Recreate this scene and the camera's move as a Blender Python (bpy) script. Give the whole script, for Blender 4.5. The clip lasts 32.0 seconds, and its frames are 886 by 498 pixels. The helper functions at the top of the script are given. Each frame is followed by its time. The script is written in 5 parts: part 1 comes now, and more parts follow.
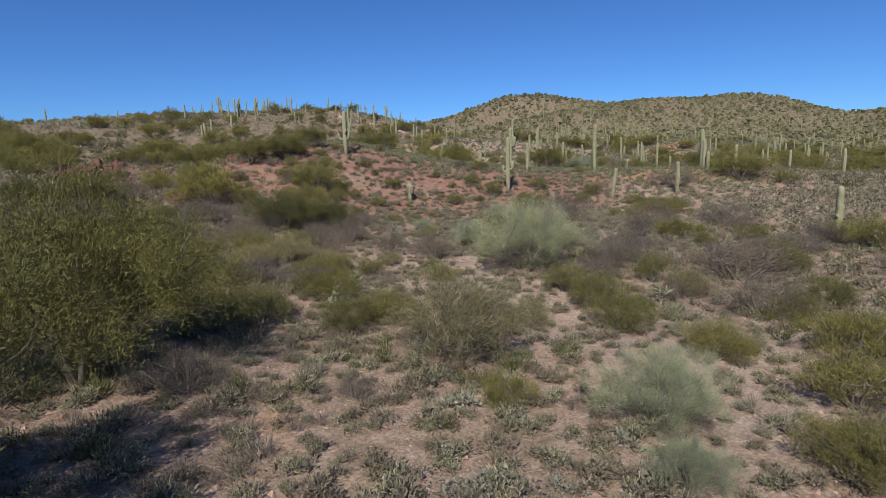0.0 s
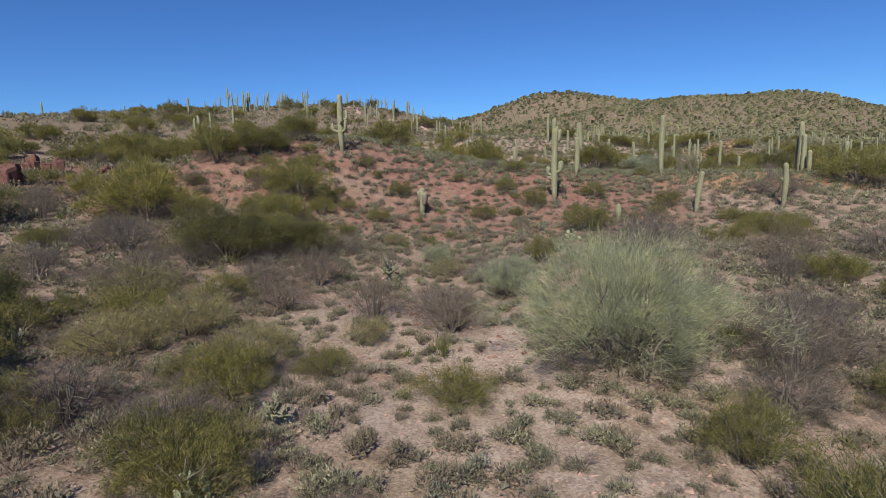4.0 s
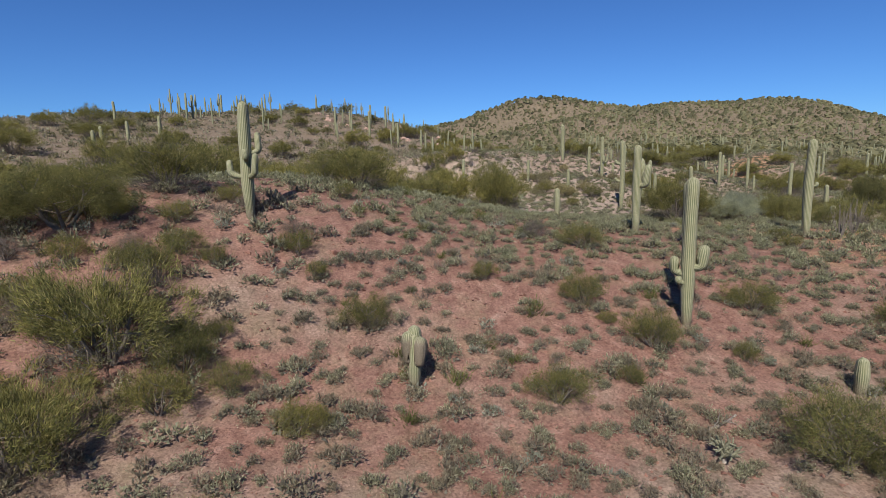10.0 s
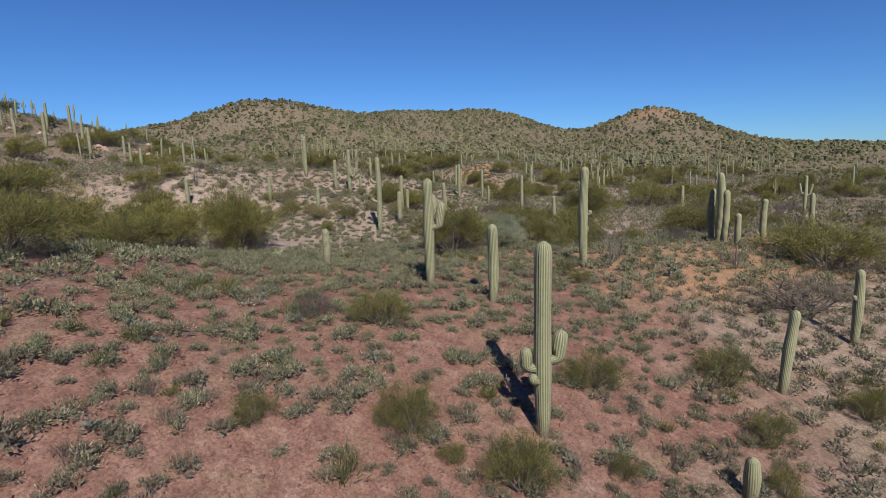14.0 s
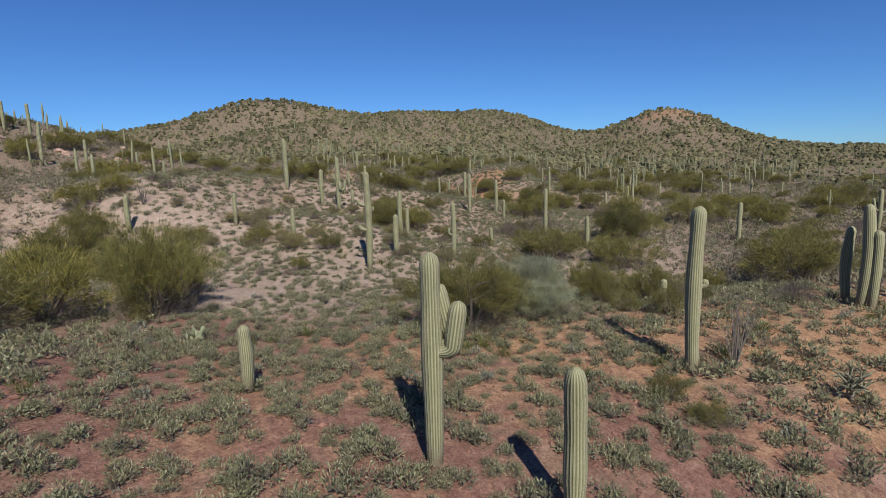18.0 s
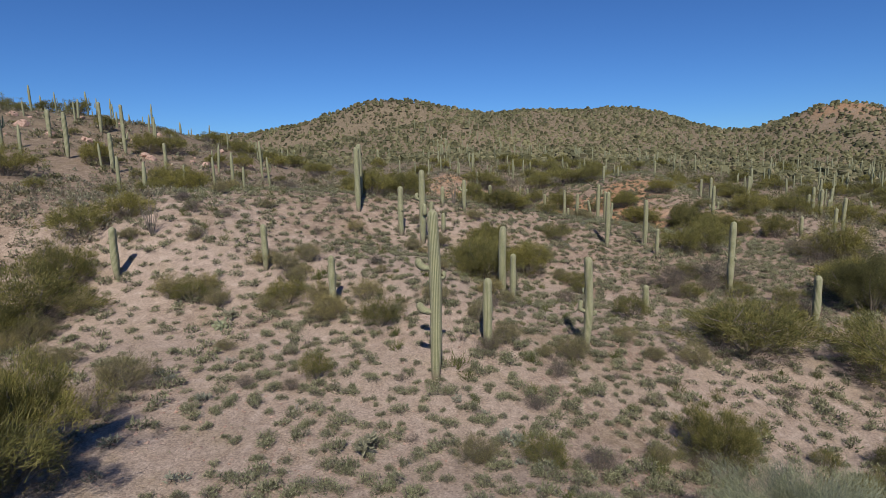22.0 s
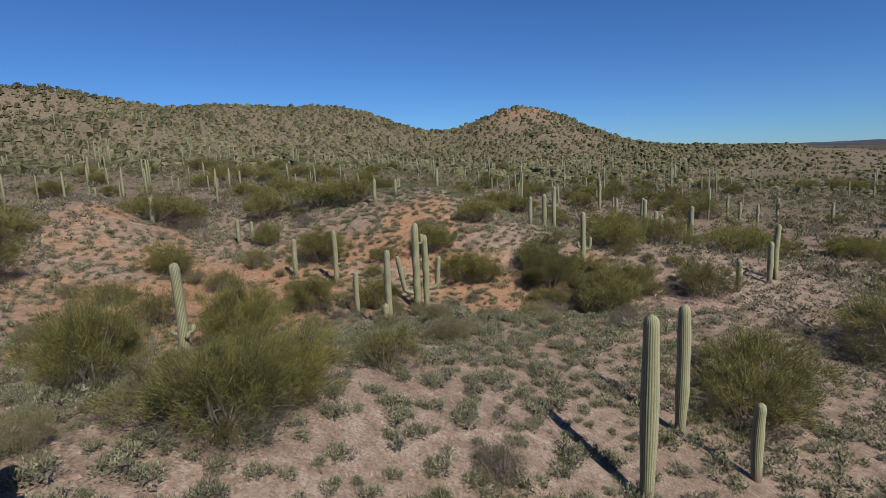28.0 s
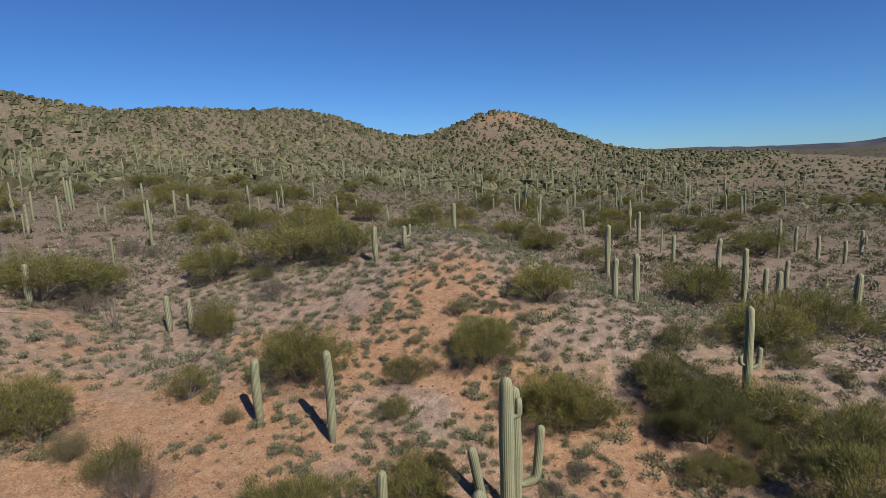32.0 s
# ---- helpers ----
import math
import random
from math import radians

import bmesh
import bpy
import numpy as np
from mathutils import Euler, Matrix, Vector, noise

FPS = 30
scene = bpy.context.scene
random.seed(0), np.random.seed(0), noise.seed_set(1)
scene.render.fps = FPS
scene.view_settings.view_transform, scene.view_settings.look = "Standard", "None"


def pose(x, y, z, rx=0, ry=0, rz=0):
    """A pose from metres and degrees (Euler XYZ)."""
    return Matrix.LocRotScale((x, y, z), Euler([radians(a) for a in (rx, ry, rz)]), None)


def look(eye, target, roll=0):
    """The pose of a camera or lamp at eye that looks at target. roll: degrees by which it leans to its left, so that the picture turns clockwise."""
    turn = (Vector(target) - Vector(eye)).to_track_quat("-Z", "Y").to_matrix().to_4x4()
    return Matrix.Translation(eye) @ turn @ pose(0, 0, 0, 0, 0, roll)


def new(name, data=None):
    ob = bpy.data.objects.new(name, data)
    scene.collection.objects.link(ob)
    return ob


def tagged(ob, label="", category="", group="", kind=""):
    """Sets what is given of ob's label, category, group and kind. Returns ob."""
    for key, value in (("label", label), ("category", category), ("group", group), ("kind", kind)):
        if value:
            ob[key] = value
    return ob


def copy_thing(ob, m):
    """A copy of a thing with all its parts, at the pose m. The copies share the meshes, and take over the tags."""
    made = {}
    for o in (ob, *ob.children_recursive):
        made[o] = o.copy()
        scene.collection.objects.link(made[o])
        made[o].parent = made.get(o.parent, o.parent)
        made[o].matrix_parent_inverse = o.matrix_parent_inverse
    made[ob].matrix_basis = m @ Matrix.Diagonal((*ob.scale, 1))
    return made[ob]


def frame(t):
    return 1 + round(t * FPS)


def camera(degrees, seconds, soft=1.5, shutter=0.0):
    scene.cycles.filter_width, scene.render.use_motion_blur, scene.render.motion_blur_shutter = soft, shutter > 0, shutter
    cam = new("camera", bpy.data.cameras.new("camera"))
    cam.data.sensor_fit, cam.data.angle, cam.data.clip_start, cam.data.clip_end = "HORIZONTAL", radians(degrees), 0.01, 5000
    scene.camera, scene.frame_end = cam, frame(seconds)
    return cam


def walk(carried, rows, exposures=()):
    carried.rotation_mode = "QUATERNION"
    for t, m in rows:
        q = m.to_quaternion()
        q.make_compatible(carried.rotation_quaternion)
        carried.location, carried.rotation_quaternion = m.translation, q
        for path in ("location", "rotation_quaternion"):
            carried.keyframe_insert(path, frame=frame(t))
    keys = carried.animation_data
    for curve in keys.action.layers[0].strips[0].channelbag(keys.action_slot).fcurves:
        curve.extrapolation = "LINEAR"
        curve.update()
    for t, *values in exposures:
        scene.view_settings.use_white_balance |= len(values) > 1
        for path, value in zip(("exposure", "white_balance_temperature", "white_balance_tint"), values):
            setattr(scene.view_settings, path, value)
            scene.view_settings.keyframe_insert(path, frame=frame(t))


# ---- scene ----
cam = camera(78.3, 32.0, soft=0.5)
PATH = [
    (0, (0.02, 0.425, 8.058), (0.019, 2.398, 7.733), -1.7),
    (0.5, (0.049, 1.955, 8.035), (0.051, 3.928, 7.708), -1.6),
    (1, (0.121, 3.627, 8.009), (0.124, 5.6, 7.682), -1.5),
    (1.5, (0.192, 5.481, 8.0), (0.197, 7.454, 7.673), -1.5),
    (2, (0.228, 7.361, 7.979), (0.235, 9.334, 7.652), -1.4),
    (2.5, (0.229, 9.267, 7.956), (0.175, 11.239, 7.63), -1.4),
    (4.5, (0.187, 18.11, 7.958), (0.094, 20.082, 7.635), -1.4),
    (5, (0.076, 20.737, 8.111), (-0.014, 22.709, 7.789), -1.4),
    (5.5, (-0.015, 23.449, 8.32), (-0.102, 25.421, 7.999), -1.4),
    (6, (-0.059, 26.103, 8.559), (-0.145, 28.075, 8.238), -1.4),
    (6.5, (-0.166, 28.526, 8.818), (-0.251, 30.499, 8.498), -1.3),
    (7, (-0.315, 30.627, 9.165), (-0.402, 32.6, 8.848), -1.3),
    (7.5, (-0.572, 32.534, 9.579), (-0.659, 34.507, 9.265), -1.3),
    (8, (-0.867, 34.367, 9.904), (-0.953, 36.341, 9.591), -1.3),
    (8.5, (-1.175, 36.11, 10.228), (-1.263, 38.083, 9.916), -1.3),
    (9, (-1.504, 37.714, 10.542), (-1.593, 39.688, 10.231), -1.2),
    (9.5, (-1.816, 39.253, 10.839), (-1.908, 41.226, 10.528), -1.2),
    (10, (-2.097, 40.67, 11.077), (-2.116, 42.646, 10.765), -1.2),
    (10.5, (-2.34, 42.004, 11.178), (-2.087, 43.962, 10.862), -1.3),
    (11, (-2.589, 43.311, 11.241), (-1.909, 45.164, 10.919), -1.5),
    (11.5, (-2.719, 44.557, 11.453), (-1.939, 46.37, 11.13), -1.6),
    (12, (-2.779, 45.711, 11.786), (-1.949, 47.502, 11.462), -1.6),
    (12.5, (-2.796, 46.695, 12.137), (-1.928, 48.468, 11.815), -1.7),
    (13, (-2.696, 47.636, 12.42), (-1.817, 49.404, 12.098), -1.7),
    (13.5, (-2.448, 48.636, 12.619), (-1.562, 50.4, 12.297), -1.7),
    (14, (-2.064, 49.69, 12.762), (-1.172, 51.451, 12.438), -1.7),
    (14.5, (-1.556, 50.895, 12.948), (-0.669, 52.658, 12.624), -1.7),
    (16.5, (1.15, 56.85, 13.543), (2.038, 58.613, 13.219), -1.5),
    (17, (2.073, 58.651, 13.68), (2.961, 60.414, 13.359), -1.5),
    (17.5, (3.071, 60.507, 13.811), (3.951, 62.274, 13.491), -1.5),
    (18, (4.133, 62.418, 13.955), (5.008, 64.187, 13.634), -1.5),
    (18.5, (5.212, 64.328, 14.127), (6.087, 66.097, 13.806), -1.5),
    (19, (6.32, 66.334, 14.32), (7.201, 68.1, 13.999), -1.5),
    (19.5, (7.524, 68.487, 14.543), (8.337, 70.287, 14.224), -1.5),
    (20, (8.699, 70.681, 14.75), (9.399, 72.527, 14.433), -1.4),
    (20.5, (9.802, 72.975, 14.91), (10.436, 74.846, 14.594), -1.3),
    (21, (10.923, 75.492, 15.041), (11.444, 77.397, 14.727), -1.2),
    (21.5, (11.979, 78.181, 15.173), (12.462, 80.097, 14.86), -1.2),
    (22, (12.992, 80.966, 15.278), (13.455, 82.886, 14.964), -1.1),
    (22.5, (13.972, 83.95, 15.349), (14.424, 85.872, 15.035), -1.1),
    (23, (14.972, 87.185, 15.428), (15.418, 89.109, 15.112), -1.0),
    (23.5, (15.928, 90.638, 15.5), (16.369, 92.563, 15.183), -1.0),
    (24, (16.93, 94.259, 15.591), (17.445, 96.166, 15.274), -1.1),
    (24.5, (17.967, 98.028, 15.614), (18.534, 99.919, 15.296), -1.1),
    (25, (19.016, 102.013, 15.591), (19.777, 103.835, 15.27), -1.3),
    (25.5, (20.164, 106.089, 15.614), (21.158, 107.794, 15.29), -1.4),
    (26, (21.494, 110.18, 15.676), (22.606, 111.81, 15.351), -1.6),
    (26.5, (23.036, 114.08, 15.761), (24.217, 115.661, 15.436), -1.7),
    (28.5, (30.409, 128.606, 17.015), (31.802, 130.001, 16.679), -2.1),
    (29, (31.955, 131.47, 17.496), (33.353, 132.861, 17.163), -2.0),
    (29.5, (33.179, 133.921, 17.805), (34.595, 135.294, 17.472), -2.0),
    (30, (34.402, 136.283, 18.022), (35.829, 137.644, 17.687), -2.0),
    (30.5, (35.733, 138.615, 18.364), (37.166, 139.969, 18.03), -2.0),
    (31, (37.18, 140.901, 18.801), (38.618, 142.251, 18.467), -2.1),
    (31.5, (38.727, 143.149, 19.258), (40.169, 144.495, 18.926), -2.1),
    (32, (40.348, 145.35, 19.724), (41.8, 146.685, 19.392), -2.2),
]
walk(cam, [(t, look(eye, target, roll)) for t, eye, target, roll in PATH], exposures=[(0, 0.14), (8, 0.16), (11, 0.08), (20, -0.03), (26, -0.18), (29, -0.08), (32, -0.04)])

# ---- world, sun and sky ----
SUN_AZIMUTH, SUN_HEIGHT = 193.0, 43.0
world = bpy.data.worlds.new("sky")
scene.world = world
world.use_nodes = True
wn = world.node_tree
sky = wn.nodes.new("ShaderNodeTexSky")
sky.sky_type = "NISHITA"
sky.sun_disc = False
sky.sun_elevation, sky.sun_rotation = radians(SUN_HEIGHT), radians(SUN_AZIMUTH)
sky.altitude, sky.air_density, sky.dust_density, sky.ozone_density = 2000, 1.0, 0.0, 2.5
wn.nodes["Background"].inputs["Strength"].default_value = 0.081
deep = wn.nodes.new("ShaderNodeMix")
deep.data_type, deep.blend_type = "RGBA", "MULTIPLY"
deep.inputs["Factor"].default_value = 1.0
deep.inputs["B"].default_value = (0.41, 0.735, 1.2, 1)
wn.links.new(sky.outputs["Color"], deep.inputs["A"])
wn.links.new(deep.outputs["Result"], wn.nodes["Background"].inputs["Color"])
sun = new("sun", bpy.data.lights.new("sun", "SUN"))
sun.data.energy, sun.data.angle, sun.data.color = 5.0, radians(0.53), (1.0, 0.93, 0.83)
to_sun = Vector((math.sin(radians(SUN_AZIMUTH)) * math.cos(radians(SUN_HEIGHT)),
                 math.cos(radians(SUN_AZIMUTH)) * math.cos(radians(SUN_HEIGHT)), math.sin(radians(SUN_HEIGHT))))
sun.matrix_world = look(to_sun * 300, (0, 0, 0))
scene.view_settings.exposure = 0.0

# ---- materials ----
def material(name, rough=0.9):
    m = bpy.data.materials.new(name)
    m.use_nodes = True
    t = m.node_tree
    b = t.nodes["Principled BSDF"]
    b.inputs["Roughness"].default_value = rough
    b.inputs["Specular IOR Level"].default_value = 0.25
    return m, t, b


def noise_node(t, scale, detail=4, rough=0.6, coord="Object"):
    c = t.nodes.new("ShaderNodeTexCoord")
    n = t.nodes.new("ShaderNodeTexNoise")
    n.inputs["Scale"].default_value, n.inputs["Detail"].default_value, n.inputs["Roughness"].default_value = scale, detail, rough
    t.links.new(c.outputs[coord], n.inputs["Vector"])
    return n


def ramp(t, fac, stops):
    r = t.nodes.new("ShaderNodeValToRGB")
    while len(r.color_ramp.elements) < len(stops):
        r.color_ramp.elements.new(0.5)
    for e, (p, c) in zip(r.color_ramp.elements, stops):
        e.position, e.color = p, (*c, 1)
    t.links.new(fac, r.inputs["Fac"])
    return r.outputs["Color"]


def mixed(t, fac, a, b, how="MIX"):
    m = t.nodes.new("ShaderNodeMix")
    m.data_type, m.blend_type = "RGBA", how
    for sock, v in ((m.inputs["Factor"], fac), (m.inputs["A"], a), (m.inputs["B"], b)):
        if isinstance(v, bpy.types.NodeSocket):
            t.links.new(v, sock)
        elif isinstance(v, tuple):
            sock.default_value = (*v, 1)
        else:
            sock.default_value = v
    return m.outputs["Result"]


def maths(t, how, a, b=0.5, clamp=False):
    m = t.nodes.new("ShaderNodeMath")
    m.operation, m.use_clamp = how, clamp
    for sock, v in ((m.inputs[0], a), (m.inputs[1], b)):
        if isinstance(v, bpy.types.NodeSocket):
            t.links.new(v, sock)
        else:
            sock.default_value = v
    return m.outputs[0]


def leaf_material(name, dark, light, dry, patch=0.35, through_light=0.3, withered=None, tint=((0.72, 0.71, 0.7), (1.15, 1.12, 1.04))):
    """Leaves and twigs: colour by leaf, by patch of ground and by a dry share; withered is the hue of whole plants that have dried."""
    m, t, b = material(name, 0.8)
    g = t.nodes.new("ShaderNodeNewGeometry")
    col = ramp(t, g.outputs["Random Per Island"], [(0.0, dark), (0.75, light), (1.0, dry)])
    big = noise_node(t, patch, 3)
    if withered:
        share = ramp(t, noise_node(t, 0.8, 2, 0.5, "Object").outputs["Fac"], [(0.46, (0, 0, 0)), (0.56, (0.85, 0.85, 0.85))])
        old = ramp(t, g.outputs["Random Per Island"], [(0.0, tuple(0.55 * q for q in withered)), (1.0, withered)])
        col = mixed(t, share, col, old)
    tone = ramp(t, big.outputs["Fac"], [(0.35, tint[0]), (0.65, tint[1])])
    col = mixed(t, 1.0, col, tone, "MULTIPLY")
    t.links.new(col, b.inputs["Base Color"])
    tr = t.nodes.new("ShaderNodeBsdfTranslucent")
    t.links.new(col, tr.inputs["Color"])
    mx = t.nodes.new("ShaderNodeMixShader")
    mx.inputs["Fac"].default_value = through_light
    t.links.new(b.outputs["BSDF"], mx.inputs[1])
    t.links.new(tr.outputs["BSDF"], mx.inputs[2])
    t.links.new(mx.outputs["Shader"], t.nodes["Material Output"].inputs["Surface"])
    return m


def thing_leaf(name, dark, light, dry):
    """Leaves of single bushes, which also differ from bush to bush; random dark clumps put the crown's shaded gaps into
    the colour.
    """
    # cool dark and warm pale clumps, at random, imitate gaps in the crown
    m = leaf_material(name, dark, light, dry, 5.0, 0.33, None, ((0.6, 0.62, 0.66), (1.25, 1.2, 1.0)))
    t = m.node_tree
    b = t.nodes["Principled BSDF"]
    o = t.nodes.new("ShaderNodeObjectInfo")
    tone = ramp(t, o.outputs["Random"], [(0.0, (0.78, 0.78, 0.8)), (0.5, (1.0, 1.0, 1.0)), (1.0, (1.18, 1.12, 0.95))])
    was = b.inputs["Base Color"].links[0].from_socket
    col = mixed(t, 1.0, was, tone, "MULTIPLY")
    t.links.new(col, b.inputs["Base Color"])
    return m


def soil_material():
    m, t, b = material("desert_soil", 0.95)
    b.inputs["Specular IOR Level"].default_value = 0.1
    zone = t.nodes.new("ShaderNodeVertexColor")
    zone.layer_name = "soil"
    sep = t.nodes.new("ShaderNodeSeparateColor")
    t.links.new(zone.outputs["Color"], sep.inputs["Color"])
    n1, n2, n3 = noise_node(t, 0.22, 5), noise_node(t, 1.7, 6, 0.65), noise_node(t, 14, 5, 0.7)
    base = ramp(t, n2.outputs["Fac"], [(0.3, (0.185, 0.137, 0.103)), (0.5, (0.285, 0.213, 0.164)), (0.7, (0.395, 0.312, 0.248))])
    red = ramp(t, n2.outputs["Fac"], [(0.3, (0.17, 0.09, 0.07)), (0.55, (0.255, 0.146, 0.114)), (0.75, (0.345, 0.225, 0.178))])
    pale = ramp(t, n2.outputs["Fac"], [(0.3, (0.295, 0.228, 0.18)), (0.6, (0.39, 0.31, 0.255)), (0.8, (0.5, 0.415, 0.36))])
    rust = ramp(t, n2.outputs["Fac"], [(0.3, (0.28, 0.155, 0.09)), (0.55, (0.385, 0.235, 0.14)), (0.8, (0.47, 0.325, 0.215))])
    rough_edge = maths(t, "SUBTRACT", n1.outputs["Fac"], 0.5)

    def sharp(chan):
        s = maths(t, "ADD", chan, maths(t, "MULTIPLY", rough_edge, 1.4))
        s = maths(t, "ADD", s, maths(t, "MULTIPLY", maths(t, "SUBTRACT", n2.outputs["Fac"], 0.5), 0.5))
        return maths(t, "MULTIPLY", maths(t, "SUBTRACT", s, 0.3), 2.6, True)

    col = mixed(t, sharp(sep.outputs["Green"]), base, pale)
    col = mixed(t, sharp(sep.outputs["Red"]), col, red)
    col = mixed(t, sharp(sep.outputs["Blue"]), col, rust)
    scrub = noise_node(t, 0.9, 6, 0.75)
    rocky = ramp(t, scrub.outputs["Fac"], [(0.36, (0.09, 0.075, 0.05)), (0.5, (0.155, 0.128, 0.088)), (0.66, (0.24, 0.195, 0.14))])
    col = mixed(t, maths(t, "MULTIPLY", zone.outputs["Alpha"], 0.85, True), col, rocky)
    col = mixed(t, maths(t, "SUBTRACT", zone.outputs["Alpha"], 1.0, True), col, (0.085, 0.078, 0.052))
    litter = maths(t, "MULTIPLY", maths(t, "SUBTRACT", noise_node(t, 0.4, 6, 0.7).outputs["Fac"], 0.51), 6.0, True)
    col = mixed(t, maths(t, "MULTIPLY", litter, 0.42), col, (0.27, 0.215, 0.135))
    speck = t.nodes.new("ShaderNodeTexVoronoi")
    speck.inputs["Scale"].default_value = 15
    t.links.new(n3.inputs["Vector"].links[0].from_socket, speck.inputs["Vector"])
    stone = ramp(t, speck.outputs["Color"], [(0.0, (0.55, 0.52, 0.51)), (0.5, (1.0, 1.0, 1.0)), (1.0, (1.42, 1.4, 1.36))])
    col = mixed(t, 0.75, col, stone, "MULTIPLY")
    grain = ramp(t, n3.outputs["Fac"], [(0.3, (0.75, 0.74, 0.73)), (0.7, (1.2, 1.2, 1.2))])
    col = mixed(t, 0.8, col, grain, "MULTIPLY")
    t.links.new(col, b.inputs["Base Color"])
    bump = t.nodes.new("ShaderNodeBump")
    bump.inputs["Strength"].default_value, bump.inputs["Distance"].default_value = 0.8, 0.045
    t.links.new(maths(t, "ADD", n3.outputs["Fac"], maths(t, "MULTIPLY", speck.outputs["Distance"], -0.25)), bump.inputs["Height"])
    t.links.new(bump.outputs["Normal"], b.inputs["Normal"])
    return m


def cactus_material():
    m, t, b = material("saguaro_skin", 0.6)
    a = t.nodes.new("ShaderNodeAttribute")
    a.attribute_name = "rib"
    low = t.nodes.new("ShaderNodeAttribute")
    low.attribute_name = "age"
    n = noise_node(t, 2.2, 5)
    f = noise_node(t, 30, 4)
    green = ramp(t, n.outputs["Fac"], [(0.3, (0.075, 0.095, 0.04)), (0.55, (0.12, 0.138, 0.06)), (0.75, (0.17, 0.178, 0.085))])
    crest = ramp(t, f.outputs["Fac"], [(0.35, (0.37, 0.355, 0.225)), (0.65, (0.58, 0.54, 0.385))])
    col = mixed(t, maths(t, "MULTIPLY", a.outputs["Fac"], 0.8), green, crest)
    bark = ramp(t, f.outputs["Fac"], [(0.3, (0.12, 0.1, 0.07)), (0.7, (0.24, 0.2, 0.15))])
    worn = maths(t, "MULTIPLY", maths(t, "ADD", low.outputs["Fac"], maths(t, "SUBTRACT", n.outputs["Fac"], 0.74)), 1.6, True)
    col = mixed(t, worn, col, bark)
    t.links.new(col, b.inputs["Base Color"])
    bump = t.nodes.new("ShaderNodeBump")
    bump.inputs["Strength"].default_value, bump.inputs["Distance"].default_value = 0.5, 0.02
    t.links.new(f.outputs["Fac"], bump.inputs["Height"])
    t.links.new(bump.outputs["Normal"], b.inputs["Normal"])
    return m


def plain_grain(name, dark, light, scale=9, rough=0.9):
    m, t, b = material(name, rough)
    n = noise_node(t, scale, 5, 0.65)
    g = t.nodes.new("ShaderNodeNewGeometry")
    col = ramp(t, n.outputs["Fac"], [(0.3, dark), (0.7, light)])
    tone = ramp(t, g.outputs["Random Per Island"], [(0.0, (0.7, 0.7, 0.7)), (1.0, (1.25, 1.22, 1.2))])
    t.links.new(mixed(t, 1.0, col, tone, "MULTIPLY"), b.inputs["Base Color"])
    bump = t.nodes.new("ShaderNodeBump")
    bump.inputs["Strength"].default_value, bump.inputs["Distance"].default_value = 0.5, 0.02
    t.links.new(n.outputs["Fac"], bump.inputs["Height"])
    t.links.new(bump.outputs["Normal"], b.inputs["Normal"])
    return m


SOIL = soil_material()
CACTUS = cactus_material()
BURSAGE = leaf_material("bursage_leaf", (0.155, 0.16, 0.102), (0.34, 0.345, 0.235), (0.47, 0.45, 0.33), 0.9, 0.36, (0.33, 0.28, 0.21))
SAGE = leaf_material("sage_leaf", (0.145, 0.155, 0.092), (0.325, 0.34, 0.212), (0.44, 0.43, 0.3), 0.9, 0.36)
# stem brown for the mounds' hearts, with the interior's shade put into the colour
SHADE_STEMS = plain_grain("shade_dark_stems", (0.09, 0.085, 0.062), (0.19, 0.172, 0.135), 18)
DRYBRUSH = leaf_material("dry_twig_scrub", (0.14, 0.115, 0.1), (0.24, 0.21, 0.18), (0.33, 0.29, 0.24))
HILLBRUSH = leaf_material("hill_scrub_leaf", (0.125, 0.127, 0.07), (0.225, 0.22, 0.125), (0.29, 0.255, 0.165), 0.05)
BRITTLE = leaf_material("brittlebush_leaf", (0.17, 0.19, 0.145), (0.31, 0.33, 0.27), (0.36, 0.35, 0.28))
GREENBUSH = leaf_material("green_herb_leaf", (0.08, 0.1, 0.03), (0.16, 0.18, 0.06), (0.22, 0.2, 0.09))
PALO = thing_leaf("palo_verde_twig", (0.118, 0.12, 0.04), (0.265, 0.255, 0.092), (0.37, 0.33, 0.16))
SMOKE = thing_leaf("smoke_bush_twig", (0.25, 0.275, 0.185), (0.4, 0.43, 0.305), (0.48, 0.49, 0.365))
CREOSOTE = thing_leaf("creosote_leaf", (0.11, 0.115, 0.04), (0.21, 0.205, 0.08), (0.29, 0.255, 0.125))
DEADTWIG = thing_leaf("bare_twig", (0.11, 0.092, 0.085), (0.2, 0.172, 0.16), (0.3, 0.265, 0.235))
WOLFBERRY = thing_leaf("wolfberry_twig", (0.17, 0.155, 0.085), (0.31, 0.285, 0.165), (0.4, 0.36, 0.23))
GREYTREE = thing_leaf("mesquite_leaf", (0.08, 0.088, 0.034), (0.17, 0.168, 0.068), (0.24, 0.22, 0.11))
BARK = plain_grain("grey_bark", (0.1, 0.085, 0.07), (0.24, 0.21, 0.18), 12)
PAD = plain_grain("prickly_pear_pad", (0.2, 0.23, 0.13), (0.36, 0.38, 0.25), 7, 0.6)
CHOLLA = plain_grain("cholla_spine", (0.11, 0.115, 0.075), (0.29, 0.285, 0.2), 14)
STONE = plain_grain("desert_stone", (0.25, 0.15, 0.115), (0.46, 0.34, 0.28), 5)
DARKROCK = plain_grain("dark_red_rock", (0.075, 0.038, 0.03), (0.19, 0.1, 0.08), 2.5)
REDROCK = plain_grain("red_rock", (0.15, 0.072, 0.055), (0.3, 0.17, 0.13), 4)
